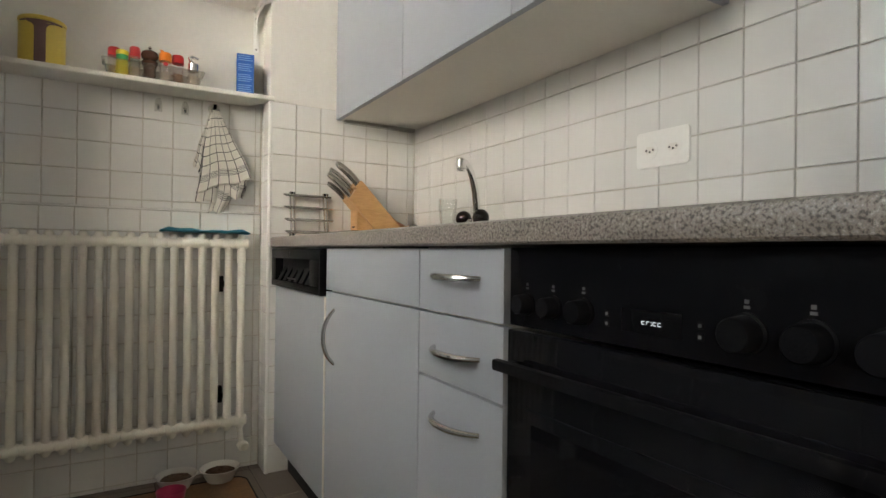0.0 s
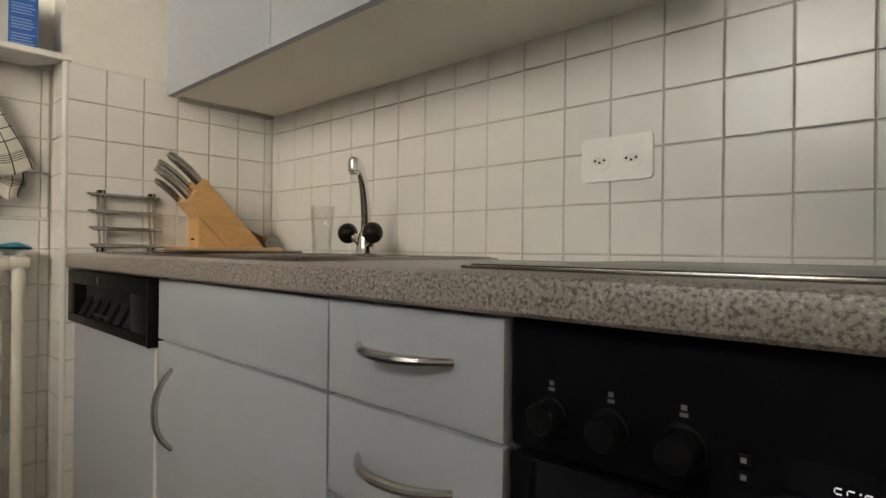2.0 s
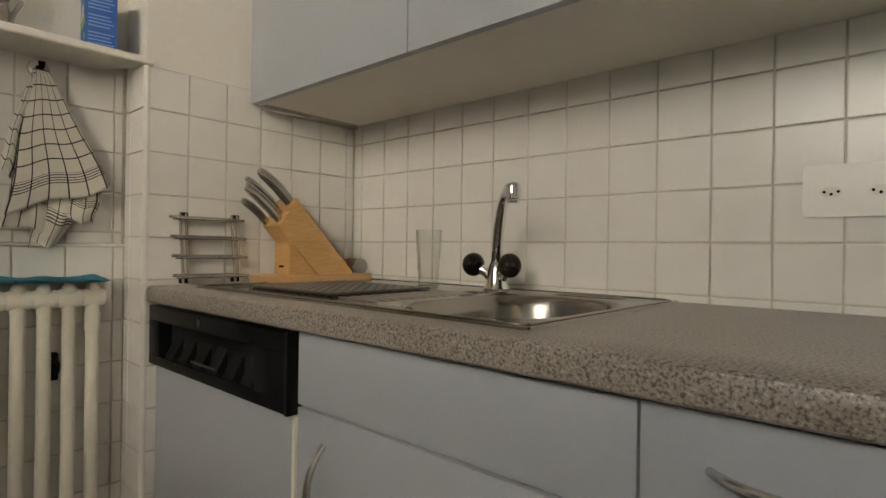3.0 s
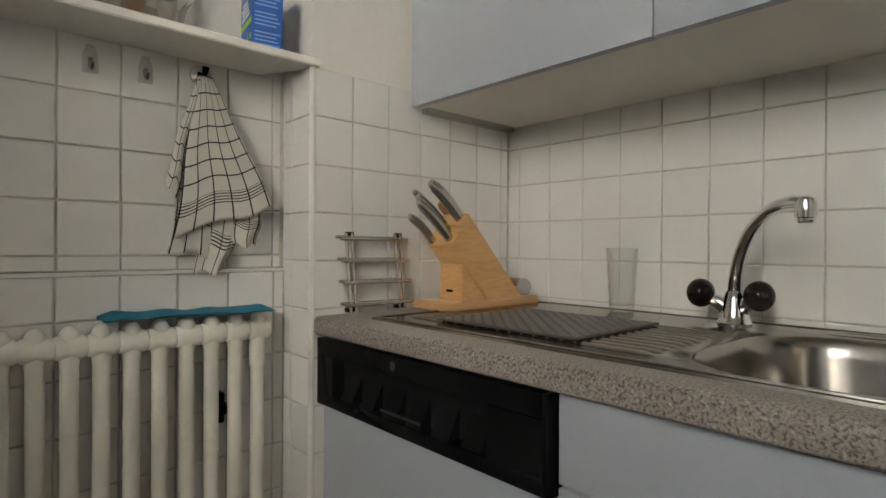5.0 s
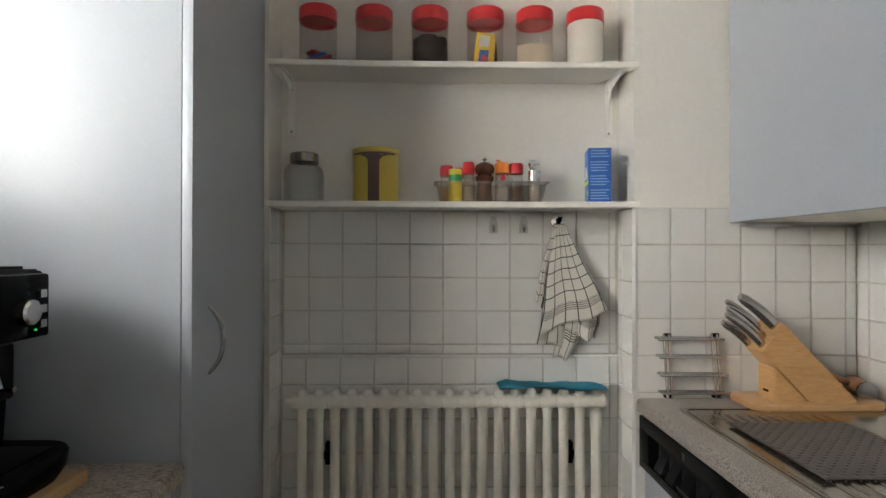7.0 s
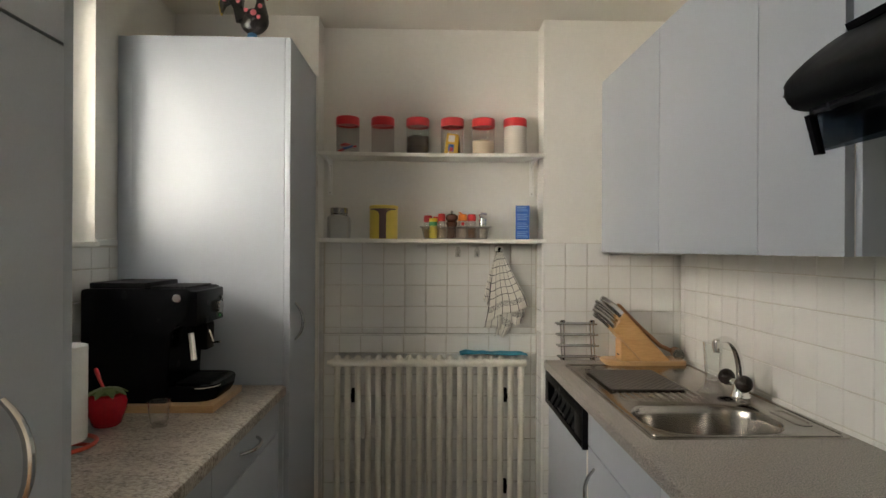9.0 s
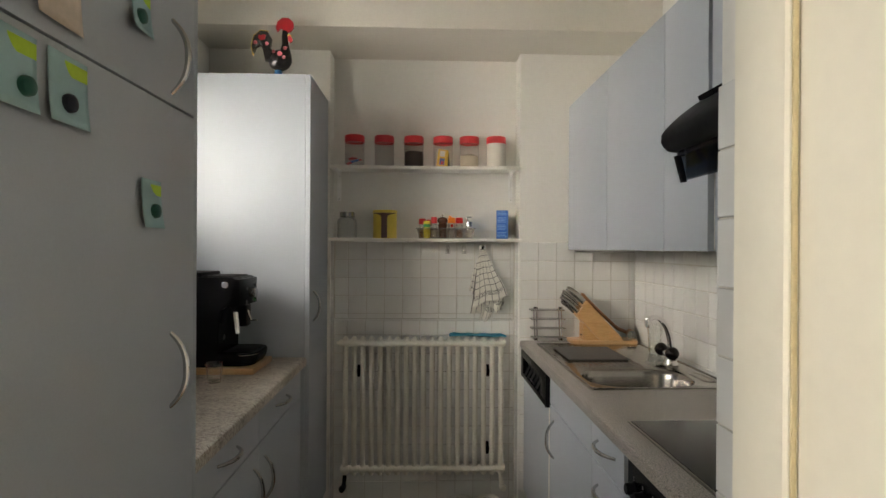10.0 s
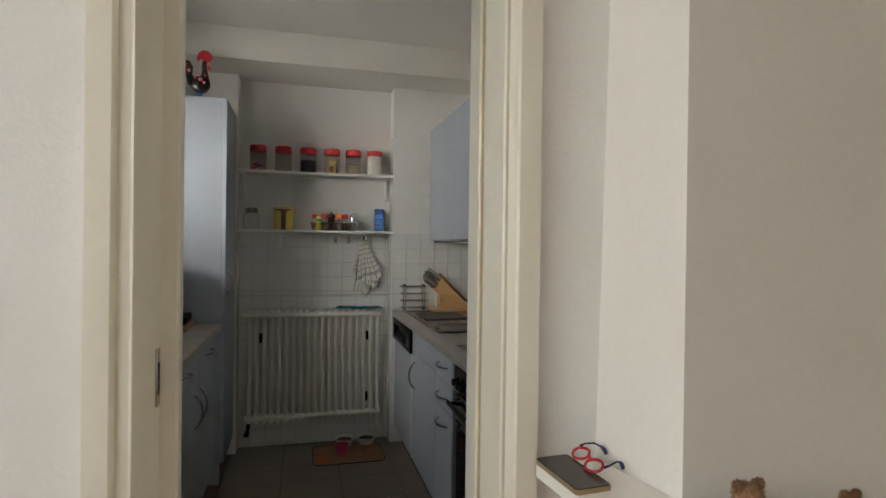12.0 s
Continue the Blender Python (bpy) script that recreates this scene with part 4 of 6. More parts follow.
shaker("spice_shaker", "clear spice shaker with red cap", -0.030, TY + 0.012, 0.019, 0.078, RED, 0.026, SPICE)
can = thing("spice_can", (-0.006, TY - 0.016, SH1 + 0.0036), "small spice can with green and yellow bands", "spice shaker", "spice shakers in the tray")
part("body", lathe(bmesh.new(), [(0, 0), (0.018, 0), (0.018, 0.056), (0, 0.056)], n=20), YEL2, can, local=True)
part("band", lathe(bmesh.new(), [(0.018, 0.056), (0.0187, 0.0565), (0.0187, 0.0735), (0.018, 0.074), (0, 0.074)], n=20), GREEN, can, "green band", local=True)
part("cap", lathe(bmesh.new(), [(0, 0.0742), (0.0185, 0.0742), (0.0187, 0.088), (0.017, 0.090), (0, 0.090)], n=20), YEL2, can, "yellow cap", local=True)
shaker("spice_shaker", "clear spice shaker with red cap", 0.005, TY + 0.026, 0.013, 0.076, RED, 0.024, SPICE)
shaker("spice_shaker", "clear pepper shaker with tall red cap", 0.032, TY - 0.006, 0.0165, 0.082, RED, 0.030, SALT)
mill = thing("pepper_mill", (0.078, TY + 0.004, SH1 + 0.0036), "dark brown turned wooden pepper mill with metal knob", "pepper mill")
part("body", lathe(bmesh.new(), [(0, 0), (0.022, 0), (0.023, 0.006), (0.018, 0.04), (0.021, 0.055), (0.026, 0.066), (0.0255, 0.072), (0.019, 0.078)], n=24), DARKWOOD, mill, local=True)
part("head", lathe(bmesh.new(), [(0.019, 0.0782), (0.026, 0.084), (0.0285, 0.093), (0.025, 0.105), (0.014, 0.112), (0, 0.114)], n=24), DARKWOOD, mill, local=True)
part("knob", lathe(bmesh.new(), [(0.004, 0.113), (0.003, 0.118), (0.007, 0.121), (0.005, 0.125), (0, 0.129)], n=12), SATIN, mill, "small metal knob", local=True)
o = shaker("spice_shaker", "clear spice shaker with orange spout cap", 0.127, TY - 0.004, 0.020, 0.084, ORANGE, 0.026, SALT)
bm = tube(bmesh.new(), [(-0.004, 0, 0.108), (-0.010, 0, 0.116), (-0.018, 0, 0.119)], [0.006, 0.004, 0.002], 8)
part("spout", bm, ORANGE, o, "orange spout", local=True)
part("badge", lathe(bmesh.new(), [(0, 0), (0.008, 0.0003), (0.008, 0.0008), (0, 0.001)], n=12, m=Matrix.Translation((0, -0.0202, 0.066)) @ pose(0, 0, 0, 90, 0, 0)), RED, o, "red round label", local=True)
shaker("spice_shaker", "clear spice shaker with red cap", 0.168, TY + 0.002, 0.0195, 0.084, RED, 0.026, SPICE)
mill = thing("salt_mill", (0.219, TY, SH1 + 0.0036), "clear salt mill with chrome crank top", "salt mill")
part("bottle", lathe(bmesh.new(), [(0, 0), (0.018, 0), (0.018, 0.058), (0.016, 0.062), (0.0145, 0.062), (0.016, 0.056), (0.016, 0.003), (0, 0.003)], n=20), GLASS, mill, local=True)
part("salt", lathe(bmesh.new(), [(0, 0.004), (0.0153, 0.004), (0.0153, 0.044), (0, 0.046)], n=16), SALT, mill, local=True)
part("collar", lathe(bmesh.new(), [(0, 0.062), (0.0185, 0.062), (0.0185, 0.088), (0.016, 0.091), (0, 0.091)], n=20), CHROME, mill, local=True)
bm = tube(bmesh.new(), [(0, 0, 0.090), (-0.010, -0.004, 0.098), (-0.014, -0.005, 0.108), (-0.006, -0.002, 0.114), (0.016, 0.003, 0.112)], [0.006, 0.006, 0.006, 0.006, 0.005], 8)
part("crank", bm, CHROME, mill, local=True)

# blue box
bb = thing("carton", (0.400, 2.19, SH1), "blue cardboard packet with white print and green stripe", "carton", turn=-9)
w, d, h = 0.062, 0.086, 0.152
part("box", B(((-w / 2, -d / 2, 0), (w / 2, d / 2, h)), bevel=0.0012), BLUE, bb, local=True)
PALE = mat("pale blue print", (0.25, 0.40, 0.68), 0.5)
LIME = mat("lime green print", (0.42, 0.62, 0.06), 0.5)
for k in range(18):
    if k % 5 != 4:
        part("print_bar", B(((-w / 2 + 0.006, -d / 2 - 0.0006, 0.010 + k * 0.0078), (w / 2 - 0.006 - (k % 3) * 0.004, -d / 2 - 0.0001, 0.0125 + k * 0.0078))), PALE, bb, local=True)
for k, (z, a, b) in enumerate(((0.098, 0.02, 0.055), (0.089, 0.012, 0.06), (0.080, 0.016, 0.066), (0.071, 0.012, 0.07))):
    part("print_bar", B(((-w / 2 - 0.0006, d / 2 - b, z), (-w / 2 - 0.0001, d / 2 - a, z + 0.006))), SHELF, bb, local=True)
part("stripe", B(((-w / 2 - 0.0006, -d / 2 + 0.001, 0.053), (-w / 2 - 0.0001, d / 2 - 0.001, 0.064))), LIME, bb, "lime green stripe", local=True)
part("emblem", B(((-w / 2 - 0.0006, d / 2 - 0.05, 0.122), (-w / 2 - 0.0001, d / 2 - 0.03, 0.140))), PALE, bb, local=True)


def lettering(text, size, m, material, parent, label=""):
    cu = bpy.data.curves.new("lettering", "FONT")
    cu.body, cu.size, cu.extrude = text, size, 0.0002
    tmp = new("lettering", cu)
    me = bpy.data.meshes.new_from_object(tmp)
    bpy.data.objects.remove(tmp)
    me.transform(m)
    me.materials.clear()
    me.materials.append(material)
    ob = new("lettering", me)
    ob.parent = parent
    return tagged(ob, label)


lettering("1", 0.040, Matrix.Translation((-w / 2 - 0.0005, -0.005, 0.010)) @ pose(0, 0, 0, 90, 0, -90), LIME, bb, "green figure 1")
lettering("kg", 0.018, Matrix.Translation((-w / 2 - 0.0005, -0.026, 0.022)) @ pose(0, 0, 0, 90, 0, -90), LIME, bb)

# hooks and tea towel
CLEARP = thin("clear hook plastic", (0.93, 0.93, 0.92), 0.06, 0.1)
YT_ = YN - 0.0095
for x in (0.110, 0.199):
    hk = thing("adhesive_hook", (x, YT_, 1.375), "small clear adhesive hook stuck on the tiles", "hook", "clear hooks")
    part("plate", prism(bmesh.new(), [(-0.013, -0.022), (0.013, -0.022), (0.012, 0.010), (0.006, 0.028), (-0.006, 0.028), (-0.012, 0.010)], lambda u, v, q: (u, -q, v), (0, 0.0025)), CLEARP, hk, local=True)
    part("hook", tube(bmesh.new(), [(0, -0.002, 0.004), (0, -0.006, -0.010), (0, -0.013, -0.014), (0, -0.018, -0.006)], [0.004, 0.0045, 0.0045, 0.004], 8), SATIN, hk, "grey hook tip", local=True)
hk = thing("suction_hook", (0.300, YT_, 1.388), "round chrome wall hook on the tiles", "hook")
part("disc", lathe(bmesh.new(), [(0, 0), (0.021, 0), (0.022, 0.002), (0.020, 0.006), (0.012, 0.008), (0, 0.008)], n=24, m=pose(0, 0, 0, 90, 0, 0)), CHROME, hk, local=True)
part("hook", tube(bmesh.new(), [(0, -0.006, 0.0), (0, -0.020, -0.004), (0, -0.028, 0.002), (0, -0.030, 0.012)], [0.006, 0.005, 0.006, 0.007], 8), BLACK, hk, "dark hook tip", local=True)


def towel_mat():
    """White cotton with a woven dark check and a group of stripes near the hem."""
    m = bpy.data.materials.new("checked cotton")
    m.use_nodes = True
    n, l = m.node_tree.nodes, m.node_tree.links
    b = n["Principled BSDF"]
    b.inputs["Roughness"].default_value = 0.95
    uv = n.new("ShaderNodeUVMap")
    sep = n.new("ShaderNodeSeparateXYZ")
    l.new(uv.outputs[0], sep.inputs[0])

    def band(src, count, width, lo=None, hi=None):
        a = n.new("ShaderNodeMath")
        a.operation = "MULTIPLY"
        a.inputs[1].default_value = count
        l.new(src, a.inputs[0])
        f = n.new("ShaderNodeMath")
        f.operation = "FRACT"
        l.new(a.outputs[0], f.inputs[0])
        c = n.new("ShaderNodeMath")
        c.operation = "LESS_THAN"
        c.inputs[1].default_value = width
        l.new(f.outputs[0], c.inputs[0])
        out = c.outputs[0]
        for op, lim in (("GREATER_THAN", lo), ("LESS_THAN", hi)):
            if lim is not None:
                g = n.new("ShaderNodeMath")
                g.operation = op
                g.inputs[1].default_value = lim
                l.new(src, g.inputs[0])
                k = n.new("ShaderNodeMath")
                k.operation = "MULTIPLY"
                l.new(out, k.inputs[0])
                l.new(g.outputs[0], k.inputs[1])
                out = k.outputs[0]
        return out

    u, v = sep.outputs[0], sep.outputs[1]
    outs = [band(u, 6.5, 0.085), band(v, 9.5, 0.085, None, 0.74), band(v, 52, 0.36, 0.74, 0.82), band(u, 46, 0.4, 0.90, 0.99)]
    acc = outs[0]
    for o2 in outs[1:]:
        mx = n.new("ShaderNodeMath")
        mx.operation = "MAXIMUM"
        l.new(acc, mx.inputs[0])
        l.new(o2, mx.inputs[1])
        acc = mx.outputs[0]
    c = n.new("ShaderNodeMix")
    c.data_type = "RGBA"
    c.inputs["A"].default_value, c.inputs["B"].default_value = (0.72, 0.69, 0.62, 1), (0.04, 0.037, 0.045, 1)
    l.new(acc, c.inputs["Factor"])
    l.new(c.outputs["Result"], b.inputs["Base Color"])
    wv = n.new("ShaderNodeTexNoise")
    wv.inputs["Scale"].default_value = 700
    bp = n.new("ShaderNodeBump")
    bp.inputs["Distance"].default_value = 0.001
    l.new(wv.outputs["Fac"], bp.inputs["Height"])
    l.new(bp.outputs["Normal"], b.inputs["Normal"])
    return m


TOWEL = towel_mat()


def cloth(bm, place, nu, nv, uv0=(0, 0), uvs=(1, 1)):
    lay = bm.loops.layers.uv.verify()
    g = [[bm.verts.new(place(i / nu, j / nv)) for i in range(nu + 1)] for j in range(nv + 1)]
    for j in range(nv):
        for i in range(nu):
            f = bm.faces.new((g[j][i], g[j][i + 1], g[j + 1][i + 1], g[j + 1][i]))
            for lp, (a, b) in zip(f.loops, ((i, j), (i + 1, j), (i + 1, j + 1), (i, j + 1))):
                lp[lay].uv = (uv0[0] + uvs[0] * a / nu, uv0[1] + uvs[1] * b / nv)


def drape(l0, r0, lb, rb, depth, folds, phase, y0):
    """A hanging fold of cloth from the top edge l0-r0 to the hem lb-rb (x, z)."""
    def place(u, v):
        xl, zl = l0[0] + (lb[0] - l0[0]) * v, l0[1] + (lb[1] - l0[1]) * v
        xr, zr = r0[0] + (rb[0] - r0[0]) * v, r0[1] + (rb[1] - r0[1]) * v
        wob = 0.004 * math.sin(9 * v + phase) * v
        return (xl + (xr - xl) * u + wob, y0 - depth * (0.25 + 0.75 * v) * (0.5 + 0.5 * math.sin(folds * math.pi * 2 * u + phase + 1.5 * v)) - 0.010 * math.sin(math.pi * u), zl + (zr - zl) * u - 0.006 * v * math.sin(3 * math.pi * u + phase))
    return place


tw = thing("tea_towel", (0.31, 2.235, 1.38), "white cotton tea towel with dark check, hung from a hook", "tea towel")
for k, (args, uvo, uvsz) in enumerate(((((0.285, 1.372), (0.298, 1.378), (0.232, 1.035), (0.330, 1.020), 0.010, 1.5, 0.4, 2.238), (0.45, 0.0), (0.55, 1.0)),
                                       (((0.283, 1.380), (0.312, 1.380), (0.238, 1.062), (0.436, 1.128), 0.016, 1.0, 1.0, 2.224), (0.0, 0.0), (0.8, 0.93)),
                                       (((0.300, 1.200), (0.410, 1.160), (0.285, 0.992), (0.340, 0.990), 0.012, 1.2, 2.0, 2.236), (0.3, 0.45), (0.62, 0.5)),
                                       (((0.330, 1.18), (0.425, 1.15), (0.345, 1.050), (0.408, 1.045), 0.012, 1.0, 3.0, 2.228), (0.5, 0.5), (0.48, 0.45)),
                                       (((0.282, 1.370), (0.292, 1.372), (0.222, 1.165), (0.250, 1.135), 0.008, 0.6, 0.0, 2.226), (0.7, 0.0), (0.3, 0.7)))):
    bm = bmesh.new()
    cloth(bm, drape(*args), 24, 34, uvo, uvsz)
    ob = part("fold", bm, TOWEL, tw)
    sol = ob.modifiers.new("thick", "SOLIDIFY")
    sol.thickness = 0.0014

# blue cloth on the radiator
BLUEC = mat("turquoise microfibre", (0.02, 0.20, 0.30), 0.85, var=0.2, scale=20, fine=300, bump=0.002)
bm = bmesh.new()
n = 40
lo = []
for k in range(n + 1):
    u = k / n
    x = 0.118 + 0.305 * u
    hh = 0.010 + 0.002 * math.sin(7 * u + 1) + 0.0015 * math.sin(23 * u)
    hh *= min(1, 0.35 + 8 * min(u, 1 - u))
    yc = 2.198 + 0.006 * math.sin(5 * u)
    zb = RZ1 + 0.0005 + 0.004 * (1 - u)
    lo.append([(x, yc + (0.036 + 0.004 * math.sin(11 * u)) * math.cos(a), zb + hh * (0.6 + 0.6 * math.sin(a)) + 0.002 * math.sin(3 * a + 9 * u)) for a in [2 * math.pi * i / 14 for i in range(14)]])
loft(bm, lo, True, True)
solo("cleaning_cloth", bm, BLUEC, "turquoise folded cleaning cloth lying on the radiator", "cloth", at=(0.27, 2.17, RZ1))

# ---- floor by the radiator ----
CORK = mat("printed feeding mat", (0.30, 0.16, 0.08), 0.6, var=0.25, scale=18)
pm = thing("feeding_mat", (0.19, 1.99, 0), "brown printed pet feeding mat with dark edge", "mat")
prof = loop_pts(0.19, 1.985, 0.222, 0.165, 0.05, 6)
bm = bmesh.new()
loft(bm, [[(x, y, 0.0004) for x, y in prof], [(x, y, 0.003) for x, y in prof]], False, True)
part("sheet", bm, CORK, pm)
ring = [(x, y, 0.0028) for x, y in prof]
part("edge", tube(bmesh.new(), ring + ring[:1], 0.003, 6), BLACKMAT, pm, "dark rubber edge")
part("print_patch", B(((-0.02, 1.86, 0.0032), (0.075, 1.97, 0.0038)), bevel=0.0002), mat("orange print", (0.45, 0.12, 0.02), 0.6, var=0.2, scale=25), pm, "orange printed patch")
KIB = mat("brown kibble", (0.10, 0.05, 0.025), 0.8, var=0.3, scale=90)
BOWL = mat("white glazed bowl", (0.78, 0.76, 0.72), 0.2, var=0.03)
for x, y in ((0.178, 2.152), (0.324, 2.152)):
    bw = thing("pet_bowl", (x, y, 0.0032), "white ceramic pet bowl filled with brown kibble", "pet bowl", "pet bowls")
    part("bowl", lathe(bmesh.new(), [(0, 0), (0.045, 0), (0.048, 0.006), (0.066, 0.040), (0.0705, 0.045), (0.068, 0.047), (0.062, 0.042), (0.046, 0.010), (0, 0.008)], n=32), BOWL, bw, local=True)
    bm = lathe(bmesh.new(), [(0, 0.028), (0.053, 0.028), (0.050, 0.032), (0.02, 0.036), (0, 0.037)], n=24)
    for _ in range(46):
        a, q = random.uniform(0, 6.28), 0.049 * math.sqrt(random.random())
        bmesh.ops.create_icosphere(bm, subdivisions=1, radius=random.uniform(0.004, 0.006), matrix=pose(q * math.cos(a), q * math.sin(a), 0.036 - q * 0.1, random.uniform(0, 90), random.uniform(0, 90), 0) @ Matrix.Diagonal((1, 1, 0.6, 1)))
    tagged(part("kibble", bm, KIB, bw, "brown dry kibble", local=True), kind="stuff")
cup = solo("plastic_cup", lathe(bmesh.new(), [(0, 0.0), (0.034, 0), (0.046, 0.060), (0.0445, 0.060), (0.033, 0.003), (0, 0.003)], (0.150, 1.985, 0.0034), 28), mat("pink translucent plastic", (0.60, 0.06, 0.16), 0.3, var=0.05),
           "pink plastic cup standing on the feeding mat", "cup", at=(0.150, 1.985, 0.0034))

# ---- on the sink side worktop ----
# trivet rack
rk = thing("wire_rack", (0.62, 2.106, TOPZ), "folding chrome bar trivet leaning against the tiles", "trivet")
for x, lean in ((0.562, 0.008), (0.694, 0.010)):
    for dx in (0.0, 0.014):
        part("upright", tube(bmesh.new(), [(x + dx * 0.9, 2.100, TOPZ + 0.004), (x + dx - lean * 0.5, 2.116, TOPZ + 0.175)], 0.0036, 8), SATIN, rk)
    for z in (0.012, 0.172):
        part("rubber_foot", B(((x - 0.003, 2.106 + z * 0.06, TOPZ + z - 0.008), (x + 0.017, 2.1225, TOPZ + z + 0.006)), bevel=0.002), BLACKMAT, rk, "black rubber joint")
for k in range(4):
    z = 0.020 + 0.0475 * k
    y = 2.098 + 0.016 * z / 0.175
    s = 0.012 - 0.003 * k
    part("bar", tube(bmesh.new(), [(0.538 + s * 0.6, y - 0.004, TOPZ + z), (0.716 + s, y - 0.006, TOPZ + z)], 0.0042, 10), SATIN, rk)
    part("bar", tube(bmesh.new(), [(0.532 + s * 0.6, y + 0.005, TOPZ + z + 0.004), (0.706 + s, y + 0.005, TOPZ + z + 0.003)], 0.0036, 10), SATIN, rk)

# board with knife block
bd = solo("chopping_board", loft(bmesh.new(), [[(x, y, z) for x, y in loop_pts(0.898, 2.046, 0.172 - s, 0.066 - s * 0.6, 0.03, 5)] for s, z in ((0.002, TOPZ + 0.0045), (0, TOPZ + 0.007), (0, TOPZ + 0.020), (0.003, TOPZ + 0.0218))], True, True), WOOD_H,
          "light wooden chopping board on the worktop", "chopping board", at=(0.898, 2.046, TOPZ))
ZB = TOPZ + 0.022
kb = thing("knife_block", (0.88, 2.03, ZB), "light beech knife block holding five steel-handled knives", "knife block")
fy = (1.988, 2.072)
bm = prism(bmesh.new(), [(0.787, ZB), (0.8715, ZB), (0.7885, 1.0085), (0.787, 1.0085)], lambda u, v, q: (u, q, v), (1.993, 2.067))
bmesh.ops.bevel(bm, geom=list(bm.edges), offset=0.0015, segments=2, affect="EDGES")
part("foot", bm, WOOD, kb, "rectangular wooden foot")
# the slanted block: stepped slot end, long sloping top, rests on its lower end
bm = prism(bmesh.new(), [(0.8725, ZB), (0.990, ZB), (0.990, ZB + 0.006), (0.805, 1.122), (0.797, 1.124), (0.778, 1.098), (0.785, 1.091), (0.757, 1.058), (0.752, 1.052)], lambda u, v, q: (u, q, v), fy)
bmesh.ops.bevel(bm, geom=list(bm.edges), offset=0.0018, segments=2, affect="EDGES")
part("block", bm, WOOD, kb)
part("stamp", B(((0.7863, 2.022, ZB + 0.020), (0.7871, 2.044, ZB + 0.026))), BLACKMAT, kb, "small dark branded mark")
UPK = Vector((-0.73, 0, 0.68)).normalized()
for x, y, z, ln, rr, bl in ((0.757, 2.060, 1.060, 0.080, 0.0085, 0.008), (0.765, 2.012, 1.066, 0.112, 0.0095, 0.009), (0.777, 2.028, 1.080, 0.112, 0.0095, 0.009), (0.788, 2.055, 1.094, 0.112, 0.008, 0.009), (0.794, 2.008, 1.113, 0.108, 0.0112, 0.009)):
    kn = thing("knife", (x, y, z - 0.02), "kitchen knife with smooth steel handle in the block", "knife", "knives in the block")
    p = Vector((x, y, z))
    pts, rad = [], []
    for k in range(9):
        u = k / 8
        pts.append(p + UPK * (ln * u) + Vector((-0.012 * math.sin(2.6 * u) * 0 - 0.010 * u * u, 0, 0.004 * math.sin(3.1 * u))))
        rad.append(rr * 1.45 * (0.55 + 0.55 * math.sin(1.0 + 1.5 * u)) * (0.75 if k == 8 else 1))
    part("handle", tube(bmesh.new(), pts, rad, 12, 0.75), SATIN, kn, "brushed steel handle")
    side = Vector((0.75, 0, 0.66))
    bm = bmesh.new()
    a, b = p - UPK * 0.045, p + UPK * 0.003
    loft(bm, [[tuple(q + side * sx * bl * 0.8 + Vector((0, sy * 0.0009, 0))) for sx, sy in ((-1, -1), (1, -1), (1, 1), (-1, 1))] for q in (a, b)], True, True)
    part("blade", bm, STEEL, kn)
mlt = thing("meat_mallet", (1.0, 2.09, ZB), "wooden meat mallet with metal face leaning behind the block", "mallet")
part("handle", tube(bmesh.new(), [(0.800, 2.084, 1.152), (0.808, 2.084, 1.145), (0.84, 2.084, 1.114), (0.91, 2.084, 1.046), (0.99, 2.084, 0.972), (1.052, 2.084, 0.945)], [0.006, 0.0105, 0.0085, 0.0085, 0.0095, 0.009], 14), WOOD_M, mlt)
part("head", tube(bmesh.new(), [(1.066, 2.104, 0.942), (1.050, 2.034, 0.942)], 0.0225, 20), WOOD_M, mlt)
part("metal_face", tube(bmesh.new(), [(1.0499, 2.0335, 0.942), (1.0478, 2.025, 0.942)], 0.0235, 20), SATIN, mlt, "studded metal face")

# tumbler
PRESSED = thin("pressed glass", (0.975, 0.985, 0.98), 0.0, 0.03, 1.0, 2.2, 0.03)
bm = bmesh.new()
n = 48


def ripple(rad, z, amp):
    return [((rad + amp * math.sin(9 * a + 60 * z) * math.sin(95 * z)) * math.cos(a) + 1.045, (rad + amp * math.sin(9 * a + 60 * z) * math.sin(95 * z)) * math.sin(a) + 1.742, ZS + 0.0006 + z) for a in [2 * math.pi * k / n for k in range(n)]]


loft(bm, [ripple(0.024, 0, 0), ripple(0.0265, 0.003, 0)] + [ripple(0.0265 + 0.0085 * (k / 20) ** 1.2, 0.004 + 0.137 * k / 20, 0.0016 if 1 < k < 18 else 0) for k in range(21)]
     + [ripple(0.0335, 0.142, 0)] + [ripple(0.0325 - 0.0085 * (1 - (1 - k / 20) ** 1.2), 0.140 - 0.126 * k / 20, 0.0012 if 2 < k < 18 else 0) for k in range(21)], True, True)
gl = solo("drinking_glass", bm, PRESSED, "clear dimpled drinking glass standing on the sink rim", "glass", at=(1.045, 1.742, ZS))

